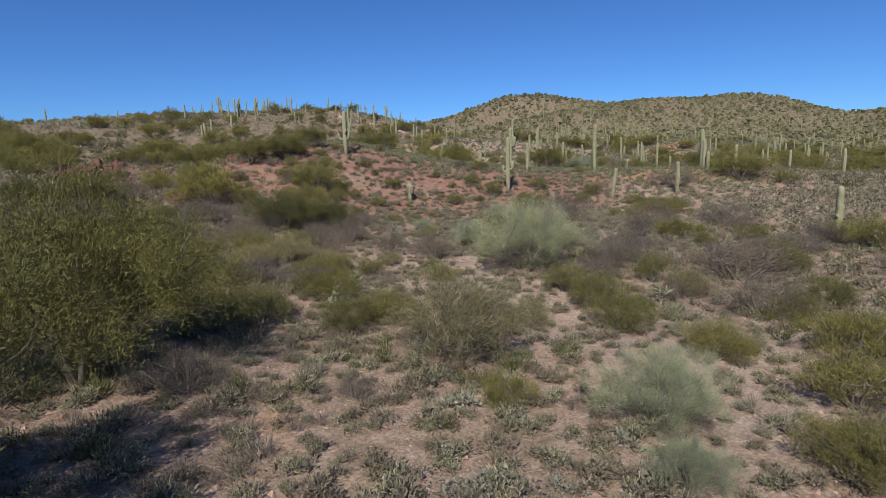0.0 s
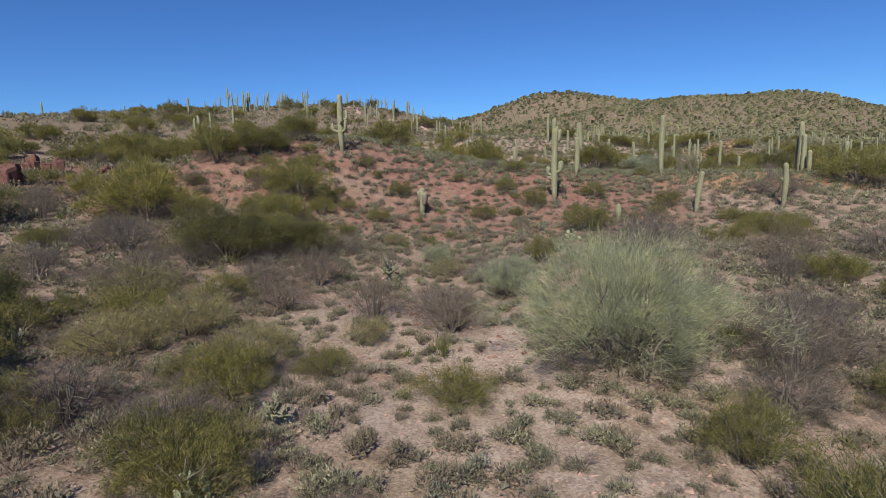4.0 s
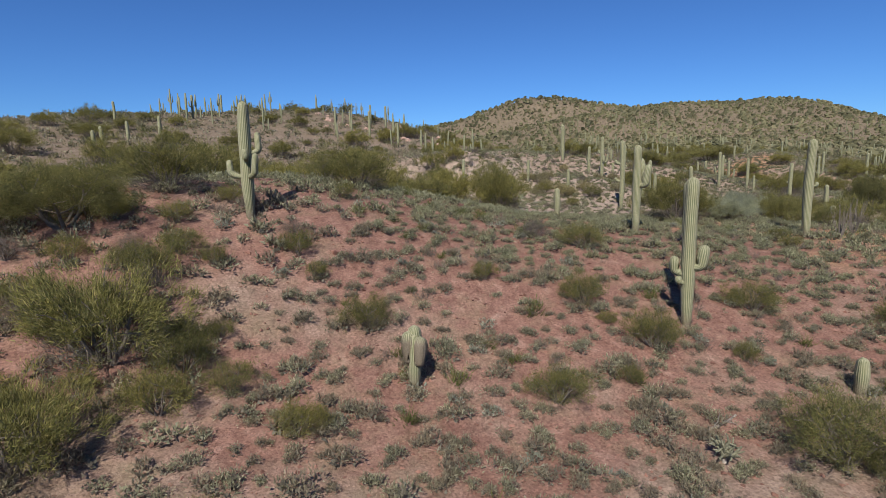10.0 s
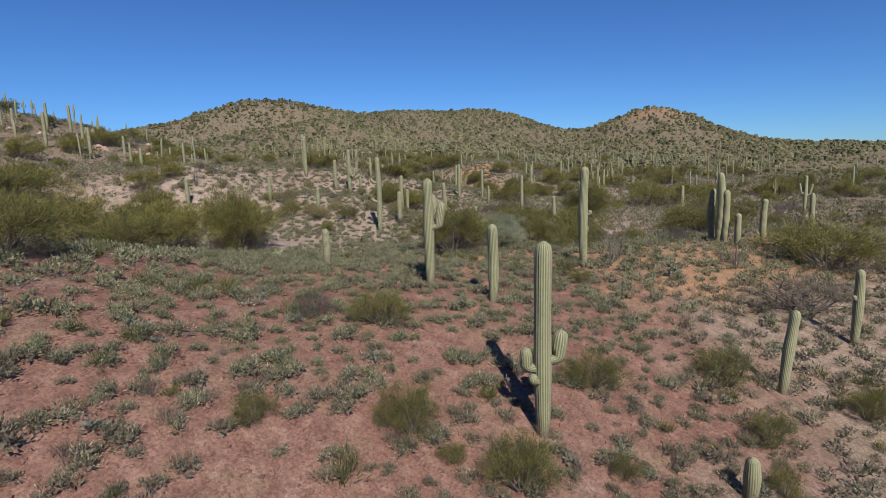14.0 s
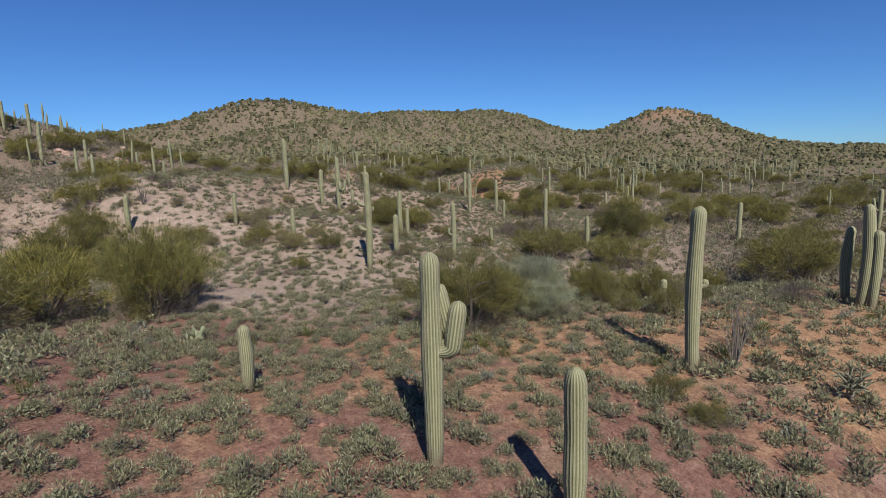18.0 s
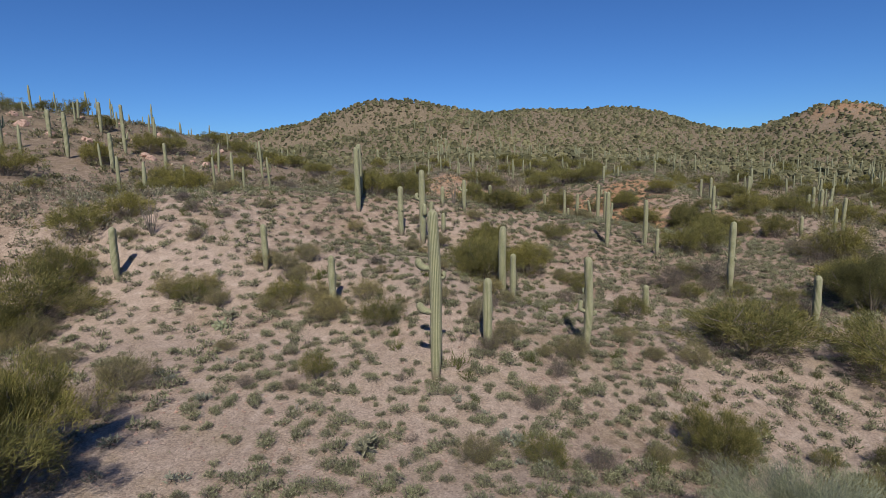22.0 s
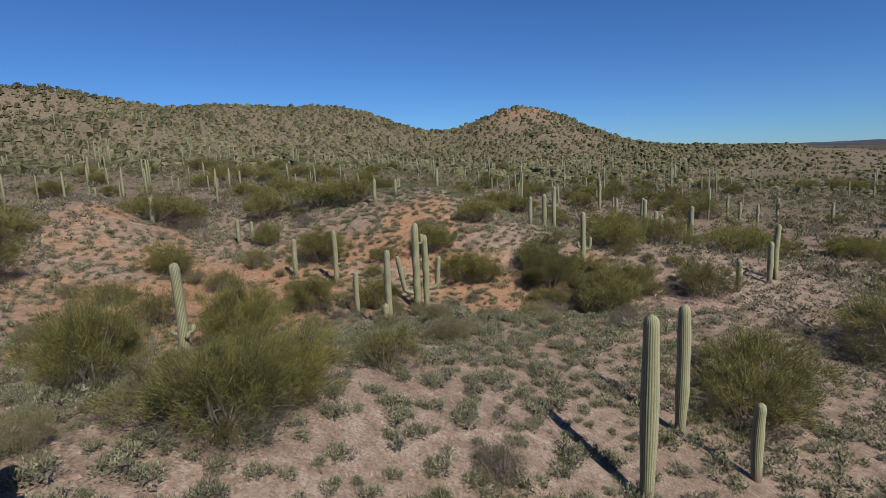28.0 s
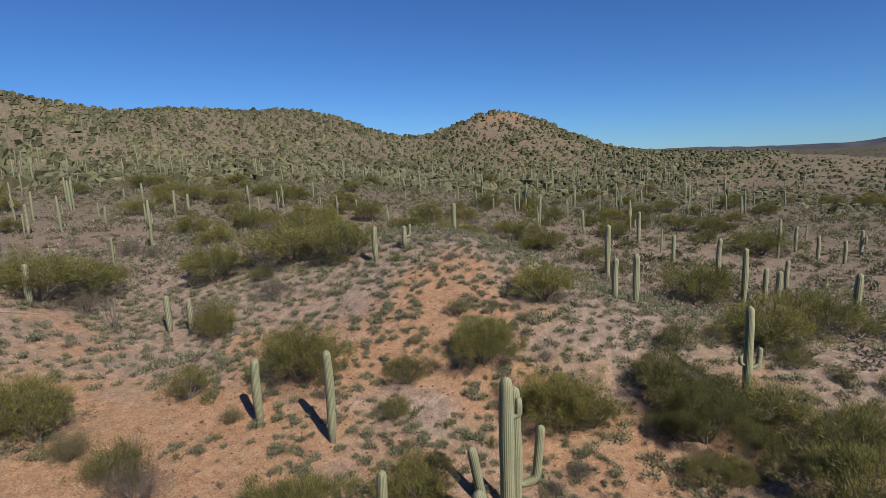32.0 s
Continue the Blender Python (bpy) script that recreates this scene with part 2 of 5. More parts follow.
DEADWOOD = plain_grain("weathered_wood", (0.2, 0.175, 0.15), (0.42, 0.38, 0.33), 10)


# ---- land ----
# each landform: centre x, y, height, half-widths, turn
HILLS = [
    (-39.3, 191.3, 5.88, 69.7, 35.4, -53),
    (-90.5, 211.9, 20.11, 145.6, 55.8, 81),
    (-21.5, 217.6, 6.05, 24.9, 25.1, 7),
    (79.5, 545.3, 45.68, 56.2, 26.7, -19),
    (202.7, 513.7, 37.85, 80.5, 74.6, 8),
    (312.8, 522.1, 36.21, 53.2, 75.2, -28),
    (380.9, 400.6, 34.50, 35.5, 51.1, -26),
    (397.7, 366.4, 14.56, 61.8, 77.5, -45),
    (98.0, 331.1, 14.63, 94.3, 90.1, -10),
    (-86.0, 571.3, 36.79, 214.3, 45.5, 17),
    (480.6, 253.6, 12.07, 89.9, 61.6, -26),
    (90.0, 437.5, 23.11, 79.6, 25.0, 23),
]
RIDGE = [
    (3.6, 34.8, -1.76, 18.1, 16.5, -26),
    (11.5, 41.6, 1.68, 6.0, 10.4, -23),
    (19.3, 47.6, -1.06, 6.0, 17.8, -4),
    (-8.8, 57.8, -1.21, 15.8, 6.0, 4),
    (-17.8, 62.6, 1.28, 6.0, 6.0, -0),
    (-18.6, 63.8, 1.15, 6.0, 6.0, 0),
    (-0.4, 72.9, -1.26, 6.0, 6.3, 4),
    (-9.0, 74.0, 4.76, 12.4, 11.0, 5),
    (32.0, 76.2, 2.57, 25.5, 8.2, 12),
    (20.4, 90.2, 1.77, 6.0, 6.0, -0),
    (32.9, 96.8, -1.79, 13.0, 6.0, 6),
    (22.5, 113.6, 0.69, 6.0, 9.4, 1),
    (11.3, 116.1, -0.53, 6.0, 8.7, 5),
    (10.7, 116.7, -0.58, 6.0, 6.0, -0),
]
BASIN = [
    (29.2, 117.7, -1.17, 6.0, 6.0, 0),
    (18.6, 118.1, 0.88, 6.0, 6.3, 3),
    (19.7, 119.5, 1.52, 6.0, 6.0, -2),
    (-9.5, 123.6, -3.64, 6.0, 10.8, 32),
    (3.8, 124.1, 0.76, 8.3, 6.0, -10),
    (1.9, 125.3, 1.24, 6.0, 6.0, 0),
    (20.2, 127.9, -1.08, 6.0, 6.0, -3),
    (22.8, 138.8, 4.95, 25.3, 7.5, 10),
    (89.1, 145.0, 1.18, 6.5, 6.1, -0),
    (66.0, 151.8, -3.05, 5.9, 9.8, 41),
    (114.5, 162.0, -0.82, 22.0, 5.9, -10),
    (38.0, 165.2, -1.06, 11.2, 15.0, -2),
    (75.7, 182.8, 5.10, 9.6, 26.0, 3),
    (84.6, 184.4, 2.64, 13.2, 6.0, 54),
    (43.8, 203.1, 4.97, 6.0, 13.4, -11),
]
BASE_LEVEL, EAST_FALL = 1.29, -0.32

FAR_RANGE = [
    (2900, 900, 18, 500, 160, -30),
    (2400, 1300, 14, 300, 200, 20),
]
# the line along which the land is seen from close by
SPINE = np.array([(0, 0), (0, 35), (2, 58), (12, 82), (20, 108), (30, 130), (48, 152), (62, 172)], float)


def lattice(ix, iy, seed):
    h = (ix * 374761393 + iy * 668265263 + seed * 974711) & 0x7FFFFFFF
    h = ((h ^ (h >> 13)) * 1274126177) & 0x7FFFFFFF
    return ((h ^ (h >> 16)) & 0xFFFF) / 65535.0


def value_noise(x, y, size, seed):
    """Smooth noise from -0.5 to 0.5, with lumps of that size."""
    u, v = np.asarray(x, float) / size, np.asarray(y, float) / size
    iu, iv = np.floor(u).astype(np.int64), np.floor(v).astype(np.int64)
    fu, fv = u - iu, v - iv
    fu, fv = fu * fu * (3 - 2 * fu), fv * fv * (3 - 2 * fv)
    a, b = lattice(iu, iv, seed), lattice(iu + 1, iv, seed)
    c, d = lattice(iu, iv + 1, seed), lattice(iu + 1, iv + 1, seed)
    return (a * (1 - fu) + b * fu) * (1 - fv) + (c * (1 - fu) + d * fu) * fv - 0.5


def line_distance(x, y, line):
    p = np.stack([np.asarray(x, float), np.asarray(y, float)], -1)
    best = np.full(p.shape[:-1], 1e9)
    for a, b in zip(line[:-1], line[1:]):
        ab = b - a
        q = np.clip(((p - a) @ ab) / (ab @ ab), 0, 1)
        best = np.minimum(best, np.hypot(*np.moveaxis(p - (a + q[..., None] * ab), -1, 0)))
    return best


def spine_distance(x, y):
    return line_distance(x, y, SPINE)


def height(x, y):
    x, y = np.asarray(x, float), np.asarray(y, float)
    z = BASE_LEVEL + EAST_FALL * np.tanh((x - 160) / 80)
    for cx, cy, h, rx, ry, turn in HILLS + RIDGE + BASIN + FAR_RANGE:
        c, s = math.cos(radians(turn)), math.sin(radians(turn))
        dx, dy = x - cx, y - cy
        z = z + h * np.exp(-0.5 * (((c * dx + s * dy) / rx) ** 2 + ((c * dy - s * dx) / ry) ** 2))
    away = np.clip((spine_distance(x, y) - 40) / 200, 0, 1)
    z = z + 0.22 * value_noise(x, y, 3.1, 1) + 0.12 * value_noise(x, y, 1.1, 2)
    z = z + away * (3.2 * value_noise(x, y, 34, 3) + 1.6 * value_noise(x, y, 13, 4))
    z = z + np.clip((np.hypot(x, y) - 900) / 900, 0, 1) * 12 * value_noise(x, y, 260, 5)
    return z


def blob(x, y, cx, cy, rx, ry):
    return np.exp(-0.5 * (((x - cx) / rx) ** 2 + ((y - cy) / ry) ** 2))


# the dry wash that crosses the way, and patches where nothing grows: centre, half-widths
WASH = np.array([(-11.5, 40.6), (-8.8, 39.4), (-5.0, 38.6), (-2.2, 37.6), (-0.4, 35.4), (1.2, 33.0), (0.2, 31.0), (-2.4, 31.8), (-4.6, 33.4)], float)
OPEN_SOIL = [(5.0, 111.5, 4.2, 2.6), (7.3, 99.5, 3.2, 3.0), (9.4, 102.5, 2.0, 2.0), (31.0, 120.5, 2.2, 2.4), (16.5, 107.0, 1.4, 1.4), (50.5, 177.5, 3.6, 3.0), (44.4, 173.8, 3.0, 2.0),
             (62.5, 167.3, 2.6, 2.6), (46.0, 151.6, 2.4, 1.5), (69.6, 172.4, 2.6, 2.0), (72.7, 142.0, 3.4, 2.2), (-21.0, 61.3, 3.0, 2.4), (-41.0, 68.5, 8.0, 3.0),
             (11.3, 23.2, 1.6, 1.6), (2.4, 11.4, 1.0, 0.8), (2.0, 51.2, 1.2, 1.6), (12.8, 71.8, 2.0, 2.0), (1.0, 71.5, 1.6, 1.2), (24.0, 77.4, 3.0, 1.2), (-1.0, 62.6, 1.2, 1.6)]


def bareness(x, y):
    """1 where the soil lies open, 0 where plants cover it."""
    out = np.exp(-0.5 * (line_distance(x, y, WASH) / 0.62) ** 2)
    for cx, cy, rx, ry in OPEN_SOIL:
        out = np.maximum(out, blob(x, y, cx, cy, 0.62 * rx, 0.62 * ry))
    return out


def soil_zones(x, y):
    """Shares of red, pale and rust-coloured soil, and of far rocky slopes."""
    red = 0.5 * blob(x, y, -6, 63, 14, 8) + 1.1 * blob(x, y, -30, 61, 12, 6) + 1.1 * blob(x, y, -40, 69, 10, 5) + 0.5 * blob(x, y, 5, 72, 10, 7) + 0.4 * blob(x, y, 9, 69, 11, 6) + 0.3 * blob(x, y, -1, 78, 8, 5)
    red = red + 0.16 * blob(x, y, -2, 52, 16, 10) + 0.3 * np.exp(-0.5 * (line_distance(x, y, WASH) / 1.3) ** 2) + 0.55 * blob(x, y, 20, 77, 12, 6) + 0.6 * blob(x, y, 9, 84.5, 9, 5) + 0.45 * blob(x, y, 1, 92, 5, 4) + 0.4 * blob(x, y, 30, 150, 5, 5) + 0.4 * blob(x, y, 62, 235, 14, 8)
    pale = 0.62 * blob(x, y, 12, 108, 16, 14) + 0.42 * blob(x, y, 2, 122, 10, 9) + 0.5 * blob(x, y, 30, 124, 10, 10) + 0.5 * blob(x, y, 7, 100, 7, 5)
    pale = pale + 0.3 * blob(x, y, -2, 34, 9, 6) + 0.6 * blob(x, y, 78, 141, 9, 5) + 0.4 * blob(x, y, 70, 110, 20, 10)
    pale = pale + 0.4 * blob(x, y, 40, 99, 13, 7) + 0.5 * blob(x, y, 39, 152, 9, 8) + 0.4 * blob(x, y, 47, 178, 10, 8)
    pale = pale + 0.5 * blob(x, y, 8, 22, 8, 12) + 0.35 * blob(x, y, 50, 210, 14, 8) + 0.3 * blob(x, y, -10, 150, 12, 20)
    pale = pale + 1.0 * np.exp(-0.5 * (line_distance(x, y, WASH) / 1.3) ** 2)
    rust = 0.4 * blob(x, y, 23, 77, 14, 6) + 0.7 * blob(x, y, 38, 76, 10, 6) + 0.3 * blob(x, y, 9, 84.5, 9, 5) + 0.55 * blob(x, y, 52, 175, 12, 9)
    rust = rust + 0.8 * blob(x, y, 69, 172, 4.5, 3.5) + 0.5 * blob(x, y, 45, 195, 9, 6) + 0.42 * blob(x, y, 42, 172, 10, 9) + 0.35 * blob(x, y, 64, 160, 8, 8) + 0.3 * blob(x, y, 38, 158, 7, 6) + 0.35 * blob(x, y, 60, 150, 12, 9)
    rust = rust + 0.95 * blob(x, y, 379, 386, 26, 28) + 0.3 * blob(x, y, 3, 14, 6, 6)
    red, pale, rust = (q * (1 + 0.9 * value_noise(x, y, 6, 12 + k)) for k, q in enumerate((red, pale, rust)))
    far = np.clip((spine_distance(x, y) - 30) / 70, 0, 1) * (1 - 0.85 * blob(x, y, 379, 386, 26, 28))
    plain = np.clip((np.hypot(x - 60, y - 170) - 480) / 300, 0, 0.9)
    return np.concatenate([np.clip(np.stack([red, pale, rust], -1), 0, 1), (far + plain)[..., None]], -1)


def sheet_mesh(name, verts, faces, smooth=True):
    """A mesh from arrays: faces all with the same number of corners."""
    me = bpy.data.meshes.new(name)
    nv, nf, k = len(verts), len(faces), faces.shape[1]
    me.vertices.add(nv)
    me.vertices.foreach_set("co", np.ascontiguousarray(verts, np.float32).ravel())
    me.loops.add(nf * k)
    me.loops.foreach_set("vertex_index", np.ascontiguousarray(faces, np.int32).ravel())
    me.polygons.add(nf)
    me.polygons.foreach_set("loop_start", np.arange(0, nf * k, k, dtype=np.int32))
    me.polygons.foreach_set("use_smooth", np.full(nf, smooth))
    me.update(calc_edges=True)
    return me


def grown(start, end, first, rate):
    out, step = [start], first
    while (out[-1] < end) if end > start else (out[-1] > end):
        out.append(out[-1] + (step if end > start else -step))
        step *= rate
    return out[1:]


def build_ground():
    xs = np.array(grown(-45, -4600, 0.8, 1.09)[::-1] + list(np.arange(-45, 100.1, 0.95)) + grown(100.2, 4600, 0.9, 1.06))
    ys = np.array(grown(4, -2500, 0.8, 1.13)[::-1] + list(np.arange(4, 205.1, 0.95)) + grown(205.2, 4800, 0.9, 1.04))
    gx, gy = np.meshgrid(xs, ys)
    gz = height(gx, gy)
    nx, ny = len(xs), len(ys)
    i = np.arange(nx * ny).reshape(ny, nx)
    quads = np.stack([i[:-1, :-1], i[:-1, 1:], i[1:, 1:], i[1:, :-1]], -1).reshape(-1, 4)
    me = sheet_mesh("ground", np.stack([gx, gy, gz], -1).reshape(-1, 3), quads)
    layer = me.color_attributes.new("soil", "FLOAT_COLOR", "POINT")
    layer.data.foreach_set("color", soil_zones(gx, gy).astype(np.float32).ravel())
    me.materials.append(SOIL)
    return tagged(new("ground", me), "dry desert ground of red, tan and pale gravelly soil", "ground", kind="structure")


build_ground()


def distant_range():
    """Ridges along the skyline, haze-blue in their colour, carried all round to hide the black lower sky."""
    m, t, bsdf = material("hazed_rock", 1.0)
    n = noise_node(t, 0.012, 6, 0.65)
    # the blue-grey puts the haze of distance into the base colour
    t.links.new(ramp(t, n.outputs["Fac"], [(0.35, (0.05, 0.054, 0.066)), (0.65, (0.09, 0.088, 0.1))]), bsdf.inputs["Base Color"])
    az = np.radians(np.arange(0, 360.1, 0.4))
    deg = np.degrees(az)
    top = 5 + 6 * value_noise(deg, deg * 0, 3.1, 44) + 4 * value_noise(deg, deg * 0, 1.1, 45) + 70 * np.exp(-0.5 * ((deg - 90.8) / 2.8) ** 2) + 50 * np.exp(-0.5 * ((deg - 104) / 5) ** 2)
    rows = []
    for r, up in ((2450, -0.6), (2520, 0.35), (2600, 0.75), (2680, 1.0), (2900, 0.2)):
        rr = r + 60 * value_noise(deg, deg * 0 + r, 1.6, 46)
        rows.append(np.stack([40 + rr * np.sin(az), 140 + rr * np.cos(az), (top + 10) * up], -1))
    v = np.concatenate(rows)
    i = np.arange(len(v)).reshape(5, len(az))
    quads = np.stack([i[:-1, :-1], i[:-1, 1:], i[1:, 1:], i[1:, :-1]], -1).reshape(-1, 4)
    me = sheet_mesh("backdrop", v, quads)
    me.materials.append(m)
    tagged(new("backdrop", me), "dark distant desert mountains on the skyline, a backdrop ring with haze-blue in its colour", "mountains", kind="structure")


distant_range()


def ground_at(x, y):
    return float(height(np.array([x]), np.array([y]))[0])


# ---- plant meshes ----
def unit(v):
    return v / np.maximum(np.linalg.norm(v, axis=-1, keepdims=True), 1e-9)


def blades(roots, ways, length, width, gen):
    """Thin triangles from the roots along the ways."""
    n = len(roots)
    side = unit(np.cross(ways, unit(gen.normal(size=(n, 3)))))
    w = (np.asarray(width) * np.ones(n))[:, None] * 0.5
    tips = roots + ways * (np.asarray(length) * np.ones(n))[:, None]
    verts = np.stack([roots - side * w, roots + side * w, tips], 1).reshape(-1, 3)
    return verts, np.arange(3 * n).reshape(-1, 3)


def joined(pieces):
    verts, faces, at = [], [], 0
    for v, f in pieces:
        verts.append(v)
        faces.append(f + at)
        at += len(v)
    return np.concatenate(verts), np.concatenate(faces)


def dome(seg, rings, r, h, gen, rough=0.15):
    """A low lumpy mound, closed above."""
    v, f = [], []
    for k in range(rings):
        a = k / rings * math.pi / 2
        for s in range(seg):
            t = (s + 0.5 * k) / seg * math.tau
            q = 1 + gen.uniform(-rough, rough)
            v.append((math.cos(t) * math.cos(a) * r * q, math.sin(t) * math.cos(a) * r * q, math.sin(a) * h * q))
    v.append((0, 0, h))
    for k in range(rings - 1):
        for s in range(seg):
            a, b = k * seg + s, k * seg + (s + 1) % seg
            f += [(a, b, b + seg), (a, b + seg, a + seg)]
    top = (rings - 1) * seg
    f += [(top + s, top + (s + 1) % seg, len(v) - 1) for s in range(seg)]
    return np.array(v, float), np.array(f)


def tuft(n, gen, flat=0.75, blade=(0.2, 0.42), width=0.07, spread=0.5, low=0.3, heart=(), clumps=0, blunt=0.0):
    """A rounded small shrub of unit radius made of many short leafy twigs, some of them broad at the tip."""
    d = gen.normal(size=(n, 3))
    d[:, 2] = np.abs(d[:, 2]) + 0.05
    d = unit(d)
    if clumps:
        stems = gen.normal(size=(clumps, 3))
        stems[:, 2] = np.abs(stems[:, 2]) * 1.1 + 0.1
        d = unit(unit(stems)[gen.integers(clumps, size=n)] + 0.16 * gen.normal(size=(n, 3)))
        d[:, 2] = np.abs(d[:, 2])
    lump = 0.85 + 0.2 * np.sin(3 * np.arctan2(d[:, 1], d[:, 0]) + gen.uniform(0, 6)) + 0.1 * gen.normal(size=n)
    at = d * (gen.uniform(low, 0.85, n) * lump)[:, None]
    at[:, 2] *= flat
    way = unit(d + np.array([0, 0, spread]) + 0.45 * gen.normal(size=(n, 3)))
    length = gen.uniform(*blade, n)
    turned = gen.uniform(size=n) < blunt
    at = np.where(turned[:, None], at + way * length[:, None], at)
    way = np.where(turned[:, None], -way, way)
    made = [blades(at, way, length, width * gen.uniform(0.6, 1.4, n), gen)]
    if heart:
        made.append(dome(heart[0], heart[1], heart[2], heart[2] * flat, gen, 0.3))
    return joined(made)


def mound(n, gen, lobes=5, leaf=(0.1, 0.2), width=0.06, tall=0.8, blunt=0.35, inner=0.45, heart=0):
    """A rounded shrub of unit radius: a few lobes, each a shell of short leafy twigs round a heart of
    stem-brown blades, dark to stand in for the shaded inside. Gives vertices, faces and the number of the leaves'
    faces."""
    turn = np.arange(lobes) / lobes * math.tau + gen.uniform(0, 6)
    out = gen.uniform(0.35, 0.55, lobes) * (lobes > 1)
    mid = np.stack([np.cos(turn) * out, np.sin(turn) * out, gen.uniform(0.05, 0.3, lobes)], -1)
    mid[0, :2] *= 0.2
    mid[0, 2] += 0.12
    size = gen.uniform(0.36, 0.54, lobes) if lobes > 1 else np.array([0.85])
    which = gen.integers(lobes, size=n)
    d = gen.normal(size=(n, 3))
    d[:, 2] = np.abs(d[:, 2]) * 1.05 - 0.15
    d = unit(d)
    at = mid[which] + d * (size[which] * gen.uniform(inner, 0.98, n) * (1 + 0.1 * gen.normal(size=n)))[:, None]
    at[:, 2] = np.maximum(at[:, 2] * tall, 0.0)
    way = unit(d + [0, 0, 0.45] + 0.55 * gen.normal(size=(n, 3)))
    length = gen.uniform(*leaf, n)
    turned = gen.uniform(size=n) < blunt
    at = np.where(turned[:, None], at + way * length[:, None], at)
    way = np.where(turned[:, None], -way, way)
    made = [blades(at, way, length, width * gen.uniform(0.6, 1.4, n), gen)]
    # broad inner blades; their dark colour stands in for shade between the leaves
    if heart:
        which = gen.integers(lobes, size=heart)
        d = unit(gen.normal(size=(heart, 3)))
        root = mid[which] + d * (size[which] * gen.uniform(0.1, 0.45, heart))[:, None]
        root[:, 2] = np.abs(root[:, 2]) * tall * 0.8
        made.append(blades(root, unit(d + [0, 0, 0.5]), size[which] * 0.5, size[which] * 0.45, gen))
    return *joined(made), n


def scatter_stuff(name, templates, xs, ys, sizes, mat, label, category, gen, sink=0.04, tall=1.0, second=None):
    """One joined mesh of many small plants or stones that nobody could count; faces past a template's leaves take the second material."""
    zs = height(xs, ys)
    pick = gen.integers(len(templates), size=len(xs))
    verts, faces, slots, at = [], [], [], 0
    for k, (tv, tf, *leaves) in enumerate(templates):
        m = np.where(pick == k)[0]
        if not len(m):
            continue
        a = gen.uniform(0, math.tau, len(m))
        c, s = np.cos(a)[:, None], np.sin(a)[:, None]
        x = (tv[None, :, 0] * c - tv[None, :, 1] * s) * sizes[m, None] + xs[m, None]
        y = (tv[None, :, 0] * s + tv[None, :, 1] * c) * sizes[m, None] + ys[m, None]
        z = tv[None, :, 2] * (sizes[m] * gen.uniform(0.8, 1.2, len(m)) * tall)[:, None] + (zs[m] - sink * sizes[m])[:, None]
        verts.append(np.stack([x, y, z], -1).reshape(-1, 3))
        faces.append((tf[None] + (np.arange(len(m)) * len(tv))[:, None, None]).reshape(-1, 3) + at)
        slots.append(np.tile(np.arange(len(tf)) >= (leaves[0] if leaves else len(tf)), len(m)))
        at += len(m) * len(tv)
    me = sheet_mesh(name, np.concatenate(verts), np.concatenate(faces), False)
    me.materials.append(mat)
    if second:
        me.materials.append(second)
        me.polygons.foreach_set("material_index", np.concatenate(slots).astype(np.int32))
    return tagged(new(name, me), label, category, kind="stuff")


def tube(points, radii, seg=6):
    """A tapered limb along points."""
    pts = np.array(points, float)
    way = np.gradient(pts, axis=0)
    way = unit(way)
    ref = np.array([0.31, 0.17, 0.93]) if abs(way[0, 2]) < 0.9 else np.array([1.0, 0.1, 0])
    v, f = [], []
    for p, w, r in zip(pts, way, radii):
        u = unit(np.cross(w, ref))
        q = np.cross(w, u)
        for s in range(seg):
            t = s / seg * math.tau
            v.append(p + (u * math.cos(t) + q * math.sin(t)) * r)
    for k in range(len(pts) - 1):
        for s in range(seg):
            a, b = k * seg + s, k * seg + (s + 1) % seg
            f += [(a, b, b + seg), (a, b + seg, a + seg)]
    return np.array(v), np.array(f)


def part(name, mesh, mat, parent, label=""):
    """Links a mesh as one part under a thing."""
    if not mesh.materials:
        mesh.materials.append(mat)
    ob = new(name, mesh)
    ob.parent = parent
    if label:
        tagged(ob, label)
    return ob


def limb(start, way, length, bend, gen, steps=6):
    """Points of a bent limb."""
    p, d, out = np.array(start, float), unit(np.array(way, float)), [np.array(start, float)]
    for _ in range(steps):
        d = unit(d + bend * gen.normal(size=3) + np.array([0, 0, 0.05]))
        p = p + d * length / steps
        out.append(p)
    return np.array(out)


